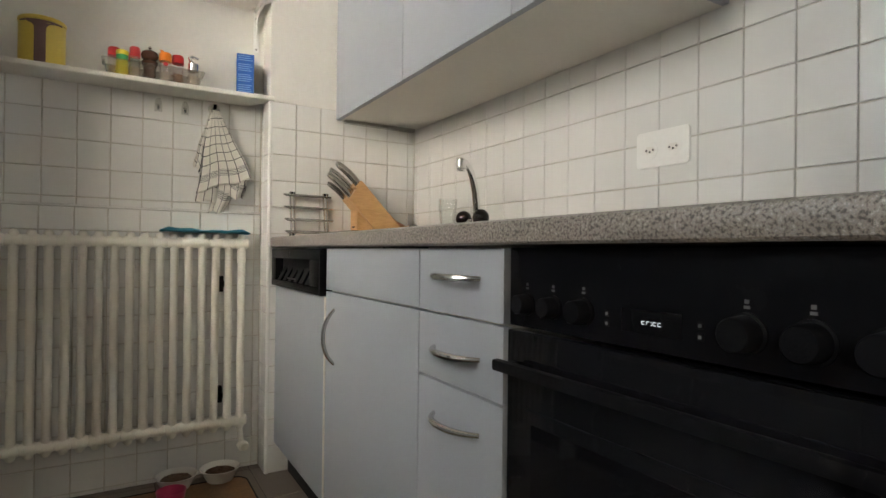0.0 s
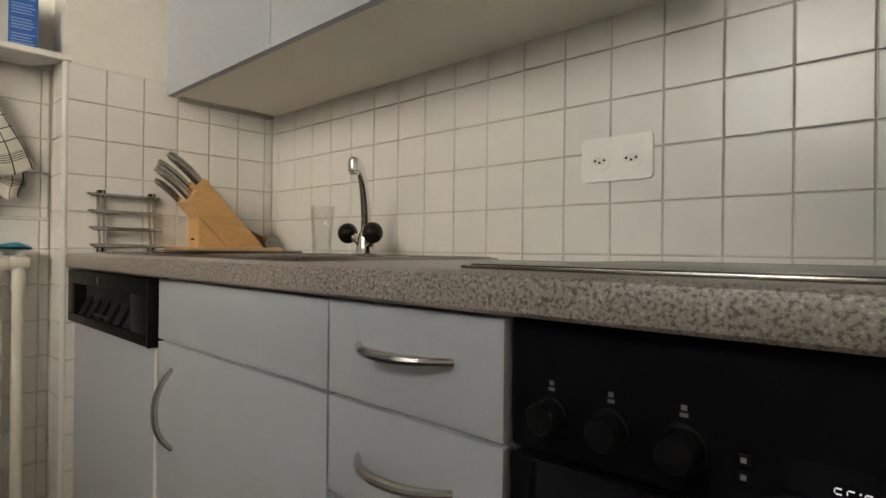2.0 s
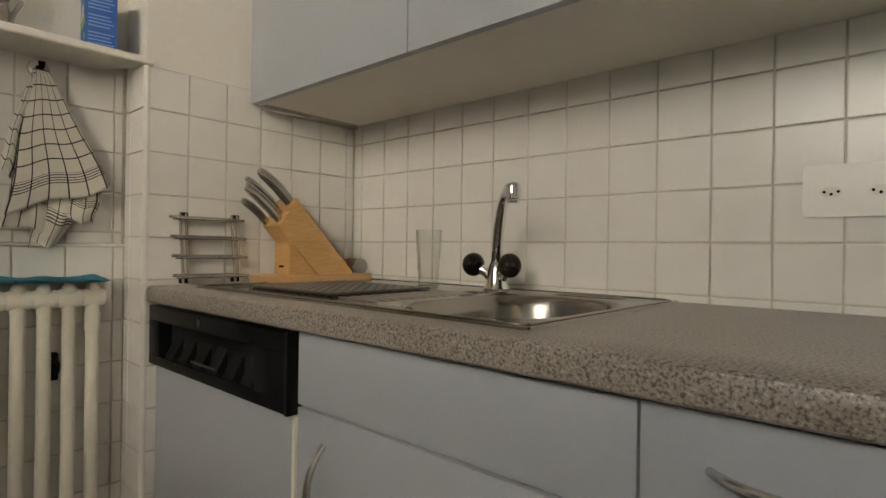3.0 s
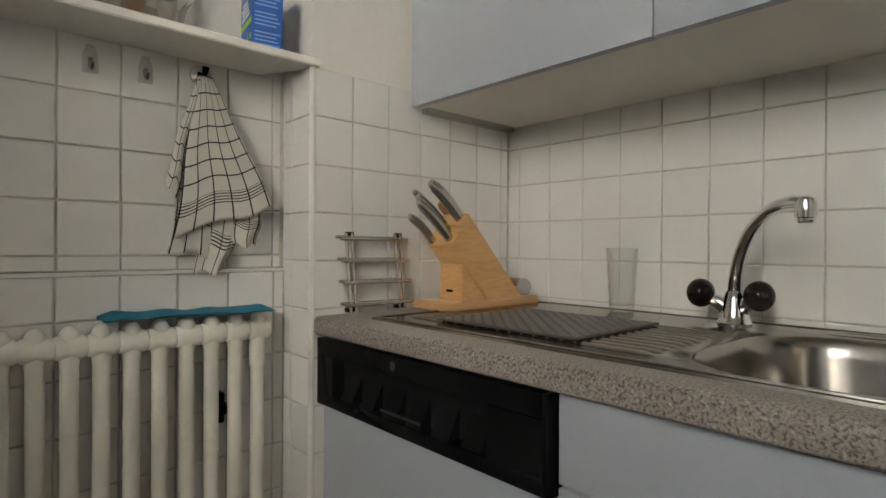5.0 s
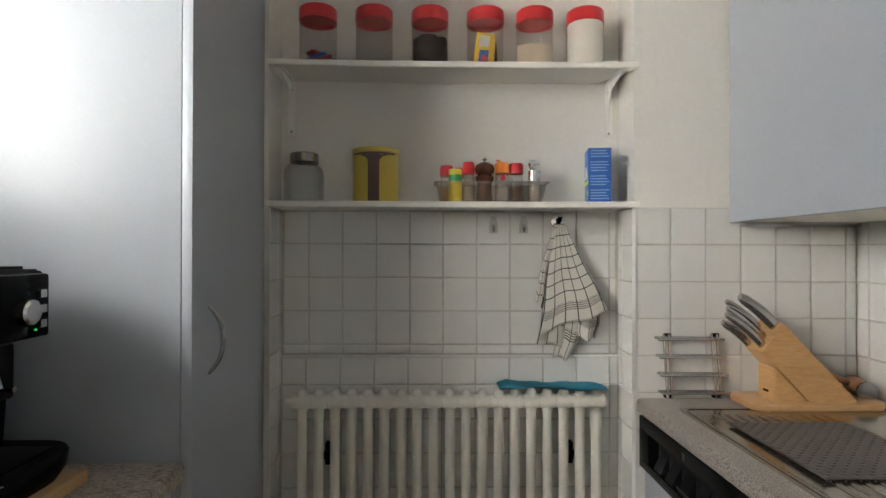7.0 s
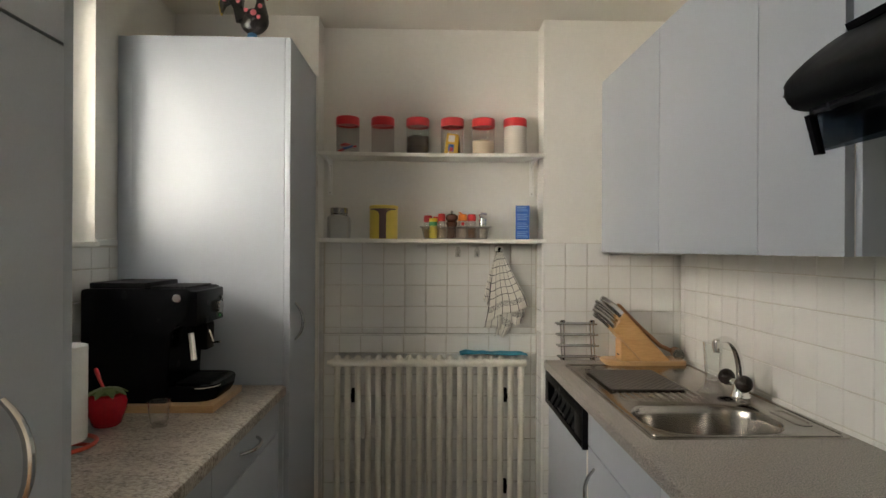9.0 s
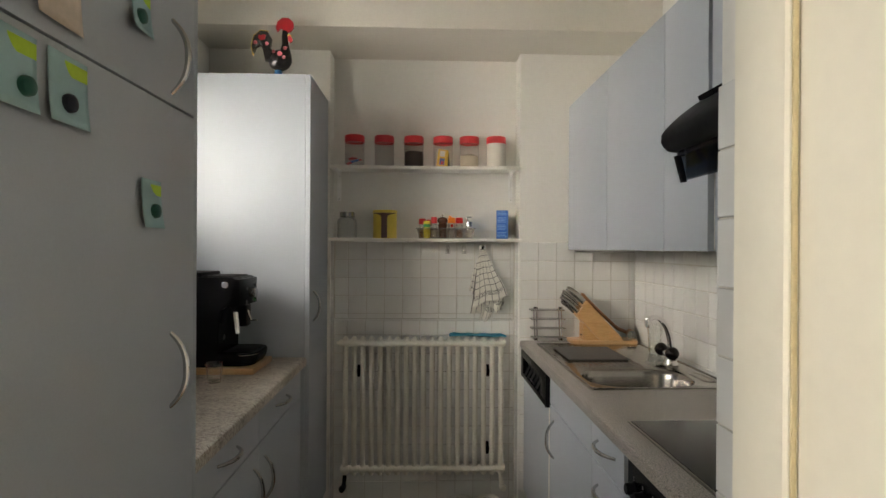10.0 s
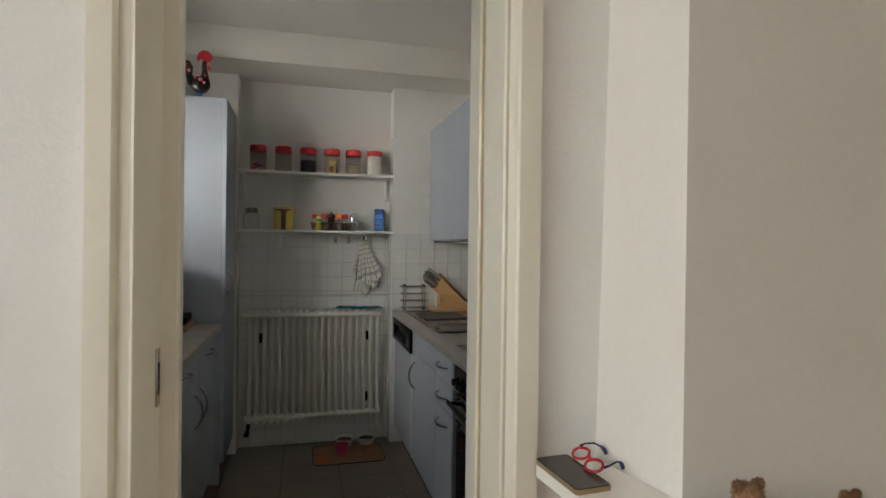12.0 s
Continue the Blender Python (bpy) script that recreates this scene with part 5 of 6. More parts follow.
# drain mat: a rubber sheet pierced by a grid of holes
bm = bmesh.new()
MX, MY, NXH, NYH = (0.602, 0.864), (1.566, 1.870), 20, 23
cols, rows = 2 * NXH + 1, 2 * NYH + 1
xs = [MX[0]]
for k in range(cols):
    xs.append(xs[-1] + (MX[1] - MX[0]) * (0.56 / (NXH) if k % 2 else 0.44 / (NXH + 1)))
ys = [MY[0]]
for k in range(rows):
    ys.append(ys[-1] + (MY[1] - MY[0]) * (0.56 / (NYH) if k % 2 else 0.44 / (NYH + 1)))
g = [[bm.verts.new((x, y, ZS + 0.0058)) for x in xs] for y in ys]
for j in range(rows):
    for i in range(cols):
        if i % 2 and j % 2 and (i // 2 + j // 2) % 2 == 0:
            continue
        bm.faces.new((g[j][i], g[j][i + 1], g[j + 1][i + 1], g[j + 1][i]))
ob = solo("drainer_mat", bm, mat("dark grey rubber", (0.085, 0.078, 0.072), 0.5, var=0.15), "dark grey perforated rubber mat on the sink drainer", "mat", at=(0.757, 1.722, ZS + 0.0045))
sol = ob.modifiers.new("thick", "SOLIDIFY")
sol.thickness, sol.offset = 0.0035, 1

# socket
so = thing("wall_socket", (XR - 0.009, 0.852, 1.099), "white double wall socket on the tiles", "socket")
XS = XR - 0.0092
bm = prism(bmesh.new(), loop_pts(0.845, 1.101, 0.072, 0.0430, 0.009, 4), lambda u, v, q: (q, u, v), (XS, XS - 0.007))
part("plate", bm, WHITEP, so)
for y in (0.877, 0.813):
    bm = prism(bmesh.new(), [(y + 0.021 * math.cos(a), 1.099 + 0.021 * math.sin(a)) for a in [2 * math.pi * k / 24 for k in range(24)]], lambda u, v, q: (q, u, v), (XS - 0.0071, XS - 0.0085))
    ins = part("insert", bm, WHITEP, so)
    bm = prism(bmesh.new(), [(y - 0.0165, 1.099), (y - 0.009, 1.107), (y + 0.009, 1.107), (y + 0.0165, 1.099), (y + 0.009, 1.091), (y - 0.009, 1.091)], lambda u, v, q: (q, u, v), (XS - 0.0086, XS - 0.0092))
    part("well", bm, mat("socket well", (0.74, 0.72, 0.67), 0.4), ins)
    for dy, dz in ((-0.0095, 0.0), (0.0095, 0.0), (0.0, -0.004)):
        part("hole", lathe(bmesh.new(), [(0.0025, 0), (0.0025, 0.0005), (0, 0.0006)], n=10, m=Matrix.Translation((XS - 0.0092, y + dy, 1.099 + dz)) @ pose(0, 0, 0, 0, -90, 0)), BLACKMAT, ins)

# ---- on the window side worktop ----
bd = solo("wooden_board", B(((-0.985, 1.348, TOPZ + 0.0005), (-0.662, 1.60, TOPZ + 0.024)), bevel=0.004), WOOD_H, "light wooden board under the coffee machine", "board", at=(-0.82, 1.47, TOPZ))
cm = thing("coffee_machine", (-0.83, 1.48, TOPZ + 0.0245), "black bean-to-cup coffee machine with chrome milk spout", "coffee machine")
Z0 = TOPZ + 0.0248
CY = (1.362, 1.60)
bm = prism(bmesh.new(), [(-1.02, Z0), (-0.77, Z0), (-0.765, 1.15), (-0.735, 1.17), (-0.712, 1.20), (-0.702, 1.272), (-0.712, 1.283), (-1.015, 1.283), (-1.02, 1.277)], lambda u, v, q: (u, q, v), CY)
bmesh.ops.bevel(bm, geom=list(bm.edges), offset=0.004, segments=2, affect="EDGES")
part("body", bm, BLACK, cm)
bm = loft(bmesh.new(), [[(x, y, z) for x, y in loop_pts(-0.735, 1.481, 0.100 - q, 0.117 - q, 0.055, 6)] for q, z in ((0.012, Z0 + 0.001), (0.003, Z0 + 0.020), (0, Z0 + 0.046), (0.003, Z0 + 0.052))], True, True)
tray = part("drip_tray", bm, BLACK, cm)
rim = [(x, y, Z0 + 0.047) for x, y in loop_pts(-0.735, 1.481, 0.1008, 0.1178, 0.055, 6)]
part("trim", tube(bmesh.new(), [p for p in rim if p[0] > -0.74 and p[1] < 1.43], 0.0013, 6), CHROME, tray, "chrome edge line")
part("grate", B(((-0.7600, 1.405, Z0 + 0.0525), (-0.6600, 1.557, Z0 + 0.055)), bevel=0.001), BLACKMAT, tray)
part("lid", B(((-1.0, 1.372, 1.2835), (-0.84, 1.59, 1.302)), bevel=0.004), BLACKMAT, cm, "black water tank lid")
for k in range(7):
    part("cup_rail", B(((-0.83 + 0.016 * k, 1.385, 1.2835), (-0.822 + 0.016 * k, 1.58, 1.2885)), bevel=0.001), BLACKMAT, cm)
fp = part("front_panel", B(((-0.7430, 1.370, 1.165), (-0.6900, 1.592, 1.276)), bevel=0.006), BLACK, cm, "black front control panel")
part("dial", lathe(bmesh.new(), [(0, 0), (0.022, 0), (0.021, 0.012), (0.017, 0.015), (0, 0.015)], n=24, m=Matrix.Translation((-0.6900, 1.535, 1.212)) @ pose(0, 0, 0, 0, 90, 0)), SATIN, fp, "silver dial")
for k in range(3):
    part("button", B(((-0.6905, 1.566, 1.182 + 0.026 * k), (-0.6860, 1.580, 1.196 + 0.026 * k)), bevel=0.001), SATIN, fp, "silver button")
part("steam_knob", lathe(bmesh.new(), [(0, 0), (0.013, 0), (0.013, 0.02), (0.011, 0.022), (0, 0.022)], n=20, m=Matrix.Translation((-0.7370, 1.368, 1.255)) @ pose(0, 0, 0, 90, 0, 0)), CHROME, fp, "chrome steam knob")
part("lamp_dot", B(((-0.6905, 1.556, 1.178), (-0.6880, 1.559, 1.181))), glow("green lamp", (0.1, 1.0, 0.2), 0.4), fp, "small green lamp")
fr = part("steam_wand", tube(bmesh.new(), [(-0.7400, 1.385, 1.17), (-0.7200, 1.378, 1.172), (-0.7090, 1.376, 1.16), (-0.7050, 1.376, 1.12)], [0.006, 0.006, 0.007, 0.008], 10), BLACK, cm, "black steam pipe")
part("froth_tube", tube(bmesh.new(), [(-0.7070, 1.376, 1.145), (-0.6970, 1.374, 1.060)], 0.0095, 14), CHROME, fr, "chrome froth nozzle")
sp = part("coffee_spout", B(((-0.7350, 1.455, 1.075), (-0.6900, 1.515, 1.165)), bevel=0.006), BLACKMAT, cm)
part("lever", tube(bmesh.new(), [(-0.6900, 1.47, 1.14), (-0.6750, 1.466, 1.10), (-0.6500, 1.46, 1.102)], 0.004, 8), CHROME, sp, "chrome lever")
cm.location.x -= 0.036
cm.scale = (1.02, 1.0, 0.955)
# strawberry pot
sb = thing("strawberry_pot", (-0.912, 1.245, TOPZ), "red ceramic strawberry sugar pot with green leaf lid", "pot")
part("pot", lathe(bmesh.new(), [(0, 0), (0.030, 0), (0.036, 0.006), (0.049, 0.045), (0.051, 0.066), (0.044, 0.083), (0.034, 0.088), (0, 0.088)], n=28), mat("red glaze", (0.42, 0.012, 0.02), 0.18, var=0.12, scale=60, bump=0.002, bump_scale=120), sb, local=True)
LEAF = mat("olive green glaze", (0.16, 0.19, 0.07), 0.3, var=0.2, scale=40)
lid = part("lid", lathe(bmesh.new(), [(0.030, 0.0882), (0.036, 0.089), (0.034, 0.095), (0.012, 0.101), (0.010, 0.104), (0, 0.105)], n=20), LEAF, sb, "green leaf lid", local=True)
for k in range(8):
    a = 2 * math.pi * k / 8
    bm = bmesh.new()
    pr = [(0.012, 0.0), (0.026, 0.012), (0.040, 0.010), (0.053, 0.0), (0.040, -0.010), (0.026, -0.012)]
    zt = lambda u: 0.100 - 3.2 * (u - 0.010) ** 2 * 3
    loft(bm, [[(u * math.cos(a) - v * math.sin(a), u * math.sin(a) + v * math.cos(a), zt(u) + e) for u, v in pr] for e in (0.0, 0.003)], True, True)
    part("leaf", bm, LEAF, lid, local=True)
part("spoon", tube(bmesh.new(), [(-0.012, 0.018, 0.085), (-0.035, 0.026, 0.118), (-0.046, 0.030, 0.142), (-0.050, 0.031, 0.150)], [0.003, 0.0045, 0.006, 0.004], 8), RED, sb, "red spoon handle", local=True)
solo("small_glass", lathe(bmesh.new(), [(0, 0), (0.021, 0), (0.023, 0.003), (0.030, 0.070), (0.0285, 0.070), (0.0215, 0.009), (0, 0.008)], (-0.765, 1.235, TOPZ + 0.0004), 24), GLASS, "small empty clear glass on the worktop", "glass", at=(-0.765, 1.235, TOPZ))
# paper towel
pt = thing("paper_towel_holder", (-0.925, 1.075, TOPZ), "white paper towel roll on a red wire stand", "paper towel")
PAPER = mat("white embossed paper", (0.80, 0.78, 0.73), 0.95, var=0.03, scale=30, bump=0.002, bump_scale=160)
part("roll", lathe(bmesh.new(), [(0.020, 0.016), (0.054, 0.016), (0.056, 0.020), (0.0565, 0.245), (0.055, 0.248), (0.020, 0.248), (0.020, 0.016)], n=32), PAPER, pt, local=True)
rg = [(0.075 * math.cos(2 * math.pi * k / 28), 0.075 * math.sin(2 * math.pi * k / 28), 0.006) for k in range(29)]
part("base_ring", tube(bmesh.new(), rg, 0.0055, 8), mat("red coated wire", (0.60, 0.07, 0.03), 0.35), pt, "red wire ring", local=True)
part("base_bar", tube(bmesh.new(), [(-0.075, 0, 0.007), (0, 0, 0.009), (0.075, 0, 0.007)], 0.0045, 8), mat("red coated bar", (0.60, 0.07, 0.03), 0.35), pt, local=True)
part("stem", tube(bmesh.new(), [(-0.006, 0, 0.01), (-0.006, 0, 0.27), (-0.004, 0, 0.282), (0.004, 0, 0.282), (0.006, 0, 0.27), (0.006, 0, 0.01)], 0.003, 8), CHROME, pt, "chrome wire loop", local=True)
solo("power_cable", tube(bmesh.new(), [(-1.02, 1.40, 1.0), (-1.05, 1.37, 1.02), (-1.075, 1.33, 1.01), (-1.085, 1.29, 0.96), (-1.07, 1.27, TOPZ + 0.005), (-1.02, 1.27, TOPZ + 0.0045), (-0.98, 1.31, TOPZ + 0.0045)], 0.004, 8), BLACKMAT, "black power cable of the coffee machine", "cable", at=(-1.05, 1.3, TOPZ))

# ---- rooster on the tall cupboard: one painted figure ----


def rooster(at):
    bm = bmesh.new()
    cols = [mat("black lacquer", (0.015, 0.013, 0.013), 0.25, var=0.2), mat("red lacquer", (0.42, 0.02, 0.03), 0.35, var=0.1), mat("blue lacquer", (0.03, 0.14, 0.32), 0.35), mat("yellow lacquer line", (0.62, 0.45, 0.08), 0.35), mat("rose lacquer", (0.55, 0.12, 0.14), 0.4)]
    done = 0

    def ink(i):
        nonlocal done
        bm.faces.ensure_lookup_table()
        for f in bm.faces[done:]:
            f.material_index = i
        done = len(bm.faces)

    lathe(bm, [(0, 0), (0.024, 0), (0.020, 0.018), (0.016, 0.032), (0, 0.034)], n=16)
    ink(2)
    bmesh.ops.create_uvsphere(bm, u_segments=20, v_segments=14, radius=0.05, matrix=pose(0.008, 0, 0.078, 0, -18, 0) @ Matrix.Diagonal((1.05, 0.62, 0.98, 1)))
    tube(bm, [(0.030, 0, 0.10), (0.030, 0, 0.15), (0.027, 0, 0.185), (0.030, 0, 0.21)], [0.030, 0.016, 0.014, 0.014], 12, 0.8)
    tube(bm, [(-0.030, 0, 0.08), (-0.050, 0, 0.125), (-0.066, 0, 0.165)], [0.034, 0.022, 0.026], 12, 0.5)
    flat = lambda pts, t: prism(bm, pts, lambda u, v, q: (u, q, v), (-t, t))
    flat([(-0.036, 0.13), (-0.030, 0.175), (-0.048, 0.205), (-0.080, 0.208), (-0.108, 0.185), (-0.118, 0.14), (-0.112, 0.105), (-0.100, 0.135), (-0.080, 0.145), (-0.058, 0.125)], 0.010)
    ink(0)
    flat([(-0.005, 0.205), (-0.012, 0.225), (-0.004, 0.252), (0.018, 0.270), (0.046, 0.268), (0.066, 0.250), (0.068, 0.228), (0.056, 0.210), (0.044, 0.206), (0.030, 0.200), (0.022, 0.216), (0.008, 0.222)], 0.006)
    flat([(0.044, 0.168), (0.052, 0.158), (0.062, 0.165), (0.062, 0.178), (0.050, 0.190), (0.042, 0.186)], 0.006)
    flat([(-0.072, 0.155), (-0.058, 0.170), (-0.054, 0.188), (-0.066, 0.192), (-0.074, 0.186), (-0.084, 0.190), (-0.090, 0.178)], 0.012)
    ink(1)
    flat([(0.040, 0.190), (0.062, 0.188), (0.044, 0.198)], 0.004)
    tube(bm, [(-0.112, 0, 0.10), (-0.121, 0, 0.14), (-0.110, 0, 0.188), (-0.080, 0, 0.212), (-0.046, 0, 0.208)], 0.004, 6)
    ink(3)
    for x, z, r in ((-0.05, 0.15, 0.009), (-0.10, 0.155, 0.009), (0.012, 0.10, 0.012), (0.036, 0.125, 0.009), (-0.015, 0.11, 0.008), (0.03, 0.085, 0.008)):
        bmesh.ops.create_uvsphere(bm, u_segments=10, v_segments=6, radius=r, matrix=Matrix.Translation((x, -0.011 if x < -0.04 else -0.028, z)) @ Matrix.Diagonal((1, 0.35, 1, 1)))
    ink(4)
    me = mesh_of("rooster_figurine", bm, cols[0], 40)
    for c in cols[1:]:
        me.materials.append(c)
    ob = new("rooster_figurine", me)
    ob.matrix_basis = pose(*at)
    tagged(ob, "painted black rooster figurine with red comb on the cupboard", "figurine")


rooster((-0.680, 1.745, 2.1472))

# ---- notes on the tall cupboard ----
NOTE = mat("pale blue note paper", (0.34, 0.50, 0.52), 0.8, var=0.04, scale=15)
LIMEP = mat("lime tape", (0.48, 0.68, 0.05), 0.6)
BEIGE = mat("printed card", (0.62, 0.52, 0.42), 0.7, var=0.1, scale=30)
NX0 = -0.5195


def note(y0, z0, y1, z1, curl, material, magnet, mcol, label, strip=True):
    th = thing("note", (NX0, (y0 + y1) / 2, (z0 + z1) / 2), label, "note", "notes on the cupboard")
    bm = bmesh.new()
    cloth(bm, lambda u, v: (NX0 + 0.0006 + curl * ((1 - v) ** 2 + 0.4 * (1 - u) ** 2), y0 + (y1 - y0) * u + 0.004 * v, z0 + (z1 - z0) * v), 8, 8)
    ob = part("paper", bm, material, th)
    ob.modifiers.new("thick", "SOLIDIFY").thickness = 0.0004
    if strip:
        part("strip", B(((NX0 + 0.0012, y0 + 0.012, z1 - 0.028), (NX0 + 0.0018, y1 + 0.002, z1 - 0.008))), LIMEP, th, "lime green strip")
    if magnet:
        part("magnet", lathe(bmesh.new(), [(0, 0), (0.013, 0), (0.0135, 0.003), (0.012, 0.008), (0.008, 0.010), (0, 0.0105)], n=20, m=Matrix.Translation((NX0 + 0.003 + curl * 0.3, *magnet)) @ pose(0, 0, 0, 0, 90, 0)), mcol, th, "round magnet")
    return th


MGREEN = mat("dark green magnet", (0.02, 0.10, 0.075), 0.4)
MBLACK = mat("black magnet", (0.015, 0.015, 0.025), 0.4)
note(0.232, 1.418, 0.312, 1.506, 0.010, NOTE, (0.279, 1.449), MGREEN, "pale blue note with lime strip held by a green magnet")
note(-0.006, 1.552, 0.084, 1.650, 0.008, NOTE, (0.036, 1.582), MBLACK, "pale blue note with lime strip held by a black magnet")
note(-0.110, 1.552, -0.022, 1.650, 0.008, NOTE, (-0.046, 1.582), MGREEN, "pale blue note with lime strip held by a green magnet")
note(0.195, 1.758, 0.268, 1.842, 0.010, NOTE, (0.226, 1.784), MGREEN, "pale blue note curling off the upper door")
note(-0.030, 1.684, 0.066, 1.812, 0.008, BEIGE, None, MGREEN, "beige and yellow printed card on the upper door", False)

# ---- hall ----
sw = thing("light_switch", (-0.70, YD0, 1.205), "white rotary light switch on the hall wall", "light switch")
bm = prism(bmesh.new(), loop_pts(-0.700, 1.205, 0.0435, 0.0435, 0.006, 4), lambda u, v, q: (u, q, v), (YD0 - 0.0002, YD0 - 0.009))
part("plate", bm, WHITEP, sw)
part("collar", lathe(bmesh.new(), [(0.024, 0), (0.024, 0.003), (0.020, 0.004), (0, 0.004)], n=24, m=Matrix.Translation((-0.70, YD0 - 0.009, 1.205)) @ pose(0, 0, 0, 90, 0, 0)), WHITEP, sw)
part("rotary_knob", B(((-0.712, YD0 - 0.030, 1.190), (-0.688, YD0 - 0.013, 1.220)), bevel=0.005), WHITEP, sw, "white turning knob")

ZL = 0.860
bm = bmesh.new()
prism(bm, [(0.397, -0.4275), (0.543, -0.4275), (0.580, -0.676), (0.602, -0.68), (0.602, -0.84), (0.435, -0.84)], lambda u, v, q: (u, v, q), (ZL - 0.035, ZL))
bmesh.ops.bevel(bm, geom=list(bm.edges), offset=0.003, segments=2, affect="EDGES")
solo("wall_ledge", bm, SHELF, "white painted ledge along the projecting hall wall", "ledge", at=(0.7, -0.6, ZL - 0.035))
ph = thing("phone", (0.438, -0.517, ZL), "dark phone in a gold-edged folding case", "phone", turn=4)
GOLD = mat("gold brown case edge", (0.36, 0.25, 0.15), 0.4, metal=0.3)
part("case", loft(bmesh.new(), [[(x, y, z) for x, y in loop_pts(0, 0, 0.041, 0.084, 0.008, 4)] for z in (0.0004, 0.0012, 0.009, 0.010)], True, True), GOLD, ph, local=True)
part("cover", loft(bmesh.new(), [[(x, y, z) for x, y in loop_pts(0, 0, 0.0395, 0.0825, 0.007, 4)] for z in (0.0102, 0.0125)], True, True), mat("dark olive cover", (0.05, 0.045, 0.035), 0.25, var=0.1), ph, "glossy dark cover", local=True)
ZG = ZL + 0.0128
gs = thing("glasses", (0.487, -0.495, ZG), "red-framed reading glasses with dark blue temple tips", "glasses", turn=-6)
REDF = mat("red translucent acetate", (0.45, 0.02, 0.03), 0.2, var=0.1)
DKB = mat("dark blue rubber", (0.015, 0.03, 0.15), 0.4)
for s in (-1, 1):
    cy = s * 0.034
    rim = [(0.0165 * math.sin(a), cy + 0.025 * math.cos(a) * (1 + 0.1 * math.cos(2 * a)), 0.0105 + 0.007 * math.sin(a)) for a in [2 * math.pi * k / 24 for k in range(25)]]
    r_ = part("rim", tube(bmesh.new(), rim, 0.0032, 8), REDF, gs, local=True)
    part("lens", loft(bmesh.new(), [[(x + e, y, z) for x, y, z in rim[:-1]] for e in (-0.0006, 0.0006)], True, True), GLASS, r_, local=True)
    tm = part("temple", tube(bmesh.new(), [(0.009, cy + s * 0.028, 0.016), (0.022, cy + s * 0.029, 0.021), (0.040, cy + s * 0.020, 0.024), (0.055, cy + s * 0.010, 0.018)], [0.003, 0.002, 0.002, 0.002], 8), BLACKMAT, gs, local=True)
    part("tip", tube(bmesh.new(), [(0.052, cy + s * 0.012, 0.020), (0.058, cy + s * 0.008, 0.013), (0.062, cy + s * 0.006, 0.004)], [0.003, 0.0045, 0.0042], 8), DKB, tm, "dark blue tip", local=True)
part("bridge", tube(bmesh.new(), [(0.006, -0.011, 0.012), (0.005, 0, 0.015), (0.006, 0.011, 0.012)], 0.003, 8), REDF, gs, local=True)

solo("hall_shelf", B(((0.606, -0.84, 0.775), (1.5, -0.6805, 0.80)), bevel=0.003), SHELF, "white low shelf along the projecting hall wall", "shelf", at=(1.05, -0.76, 0.775))
FUR = mat("brown plush", (0.30, 0.17, 0.09), 0.95, var=0.4, scale=60, fine=200, bump=0.004)
for x, y, h in ((0.668, -0.745, 0.126), (0.905, -0.745, 0.082)):
    bm = bmesh.new()
    z0, s = 0.8005, h / 0.126
    blobs = (((0, 0, 0.095), (0.027, 0.024, 0.026)), ((0, 0, 0.042), (0.032, 0.027, 0.042)), ((-0.021, 0, 0.116), (0.009, 0.006, 0.009)), ((0.021, 0, 0.116), (0.009, 0.006, 0.009)), ((0, -0.024, 0.090), (0.011, 0.009, 0.009)))
    for (dx, dy, dz), rad in blobs:
        bmesh.ops.create_icosphere(bm, subdivisions=3, radius=1, matrix=Matrix.Translation((x + dx * s, y + dy * s, z0 + dz * s)) @ Matrix.Diagonal((*[r * s for r in rad], 1)))
    hairs = [(v.co.copy(), v.normal.copy()) for v in bm.verts]
    for p, nrm in hairs:
        for _ in range(2):
            d = (nrm + Vector((random.gauss(0, 0.5), random.gauss(0, 0.5), random.gauss(0, 0.4)))).normalized()
            t_ = d.orthogonal().normalized() * 0.0011
            bm.faces.new([bm.verts.new(p + t_), bm.verts.new(p - t_), bm.verts.new(p + d * random.uniform(0.004, 0.008))])
    solo("plush_toy", bm, FUR, "small brown fuzzy plush toy on the hall shelf", "toy", "plush toys", at=(x, y, z0))
# ---- tiles: pieces of the walls and the floor ----
PIECES = {}


def tile_mesh(w, h, d, bev, material):
    key = (round(w, 3), round(h, 3), round(d, 4), material.name)
    if key not in PIECES:
        bm = bmesh.new()
        loft(bm, [[(x, y, z) for x, y in ((-w / 2 + s, -h / 2 + s), (w / 2 - s, -h / 2 + s), (w / 2 - s, h / 2 - s), (-w / 2 + s, h / 2 - s))] for s, z in ((0, 0), (0, d - bev), (bev * 0.4, d - bev * 0.35), (bev * 1.3, d))], False, True)
        PIECES[key] = mesh_of("tile", bm, material, 18)
    return PIECES[key]


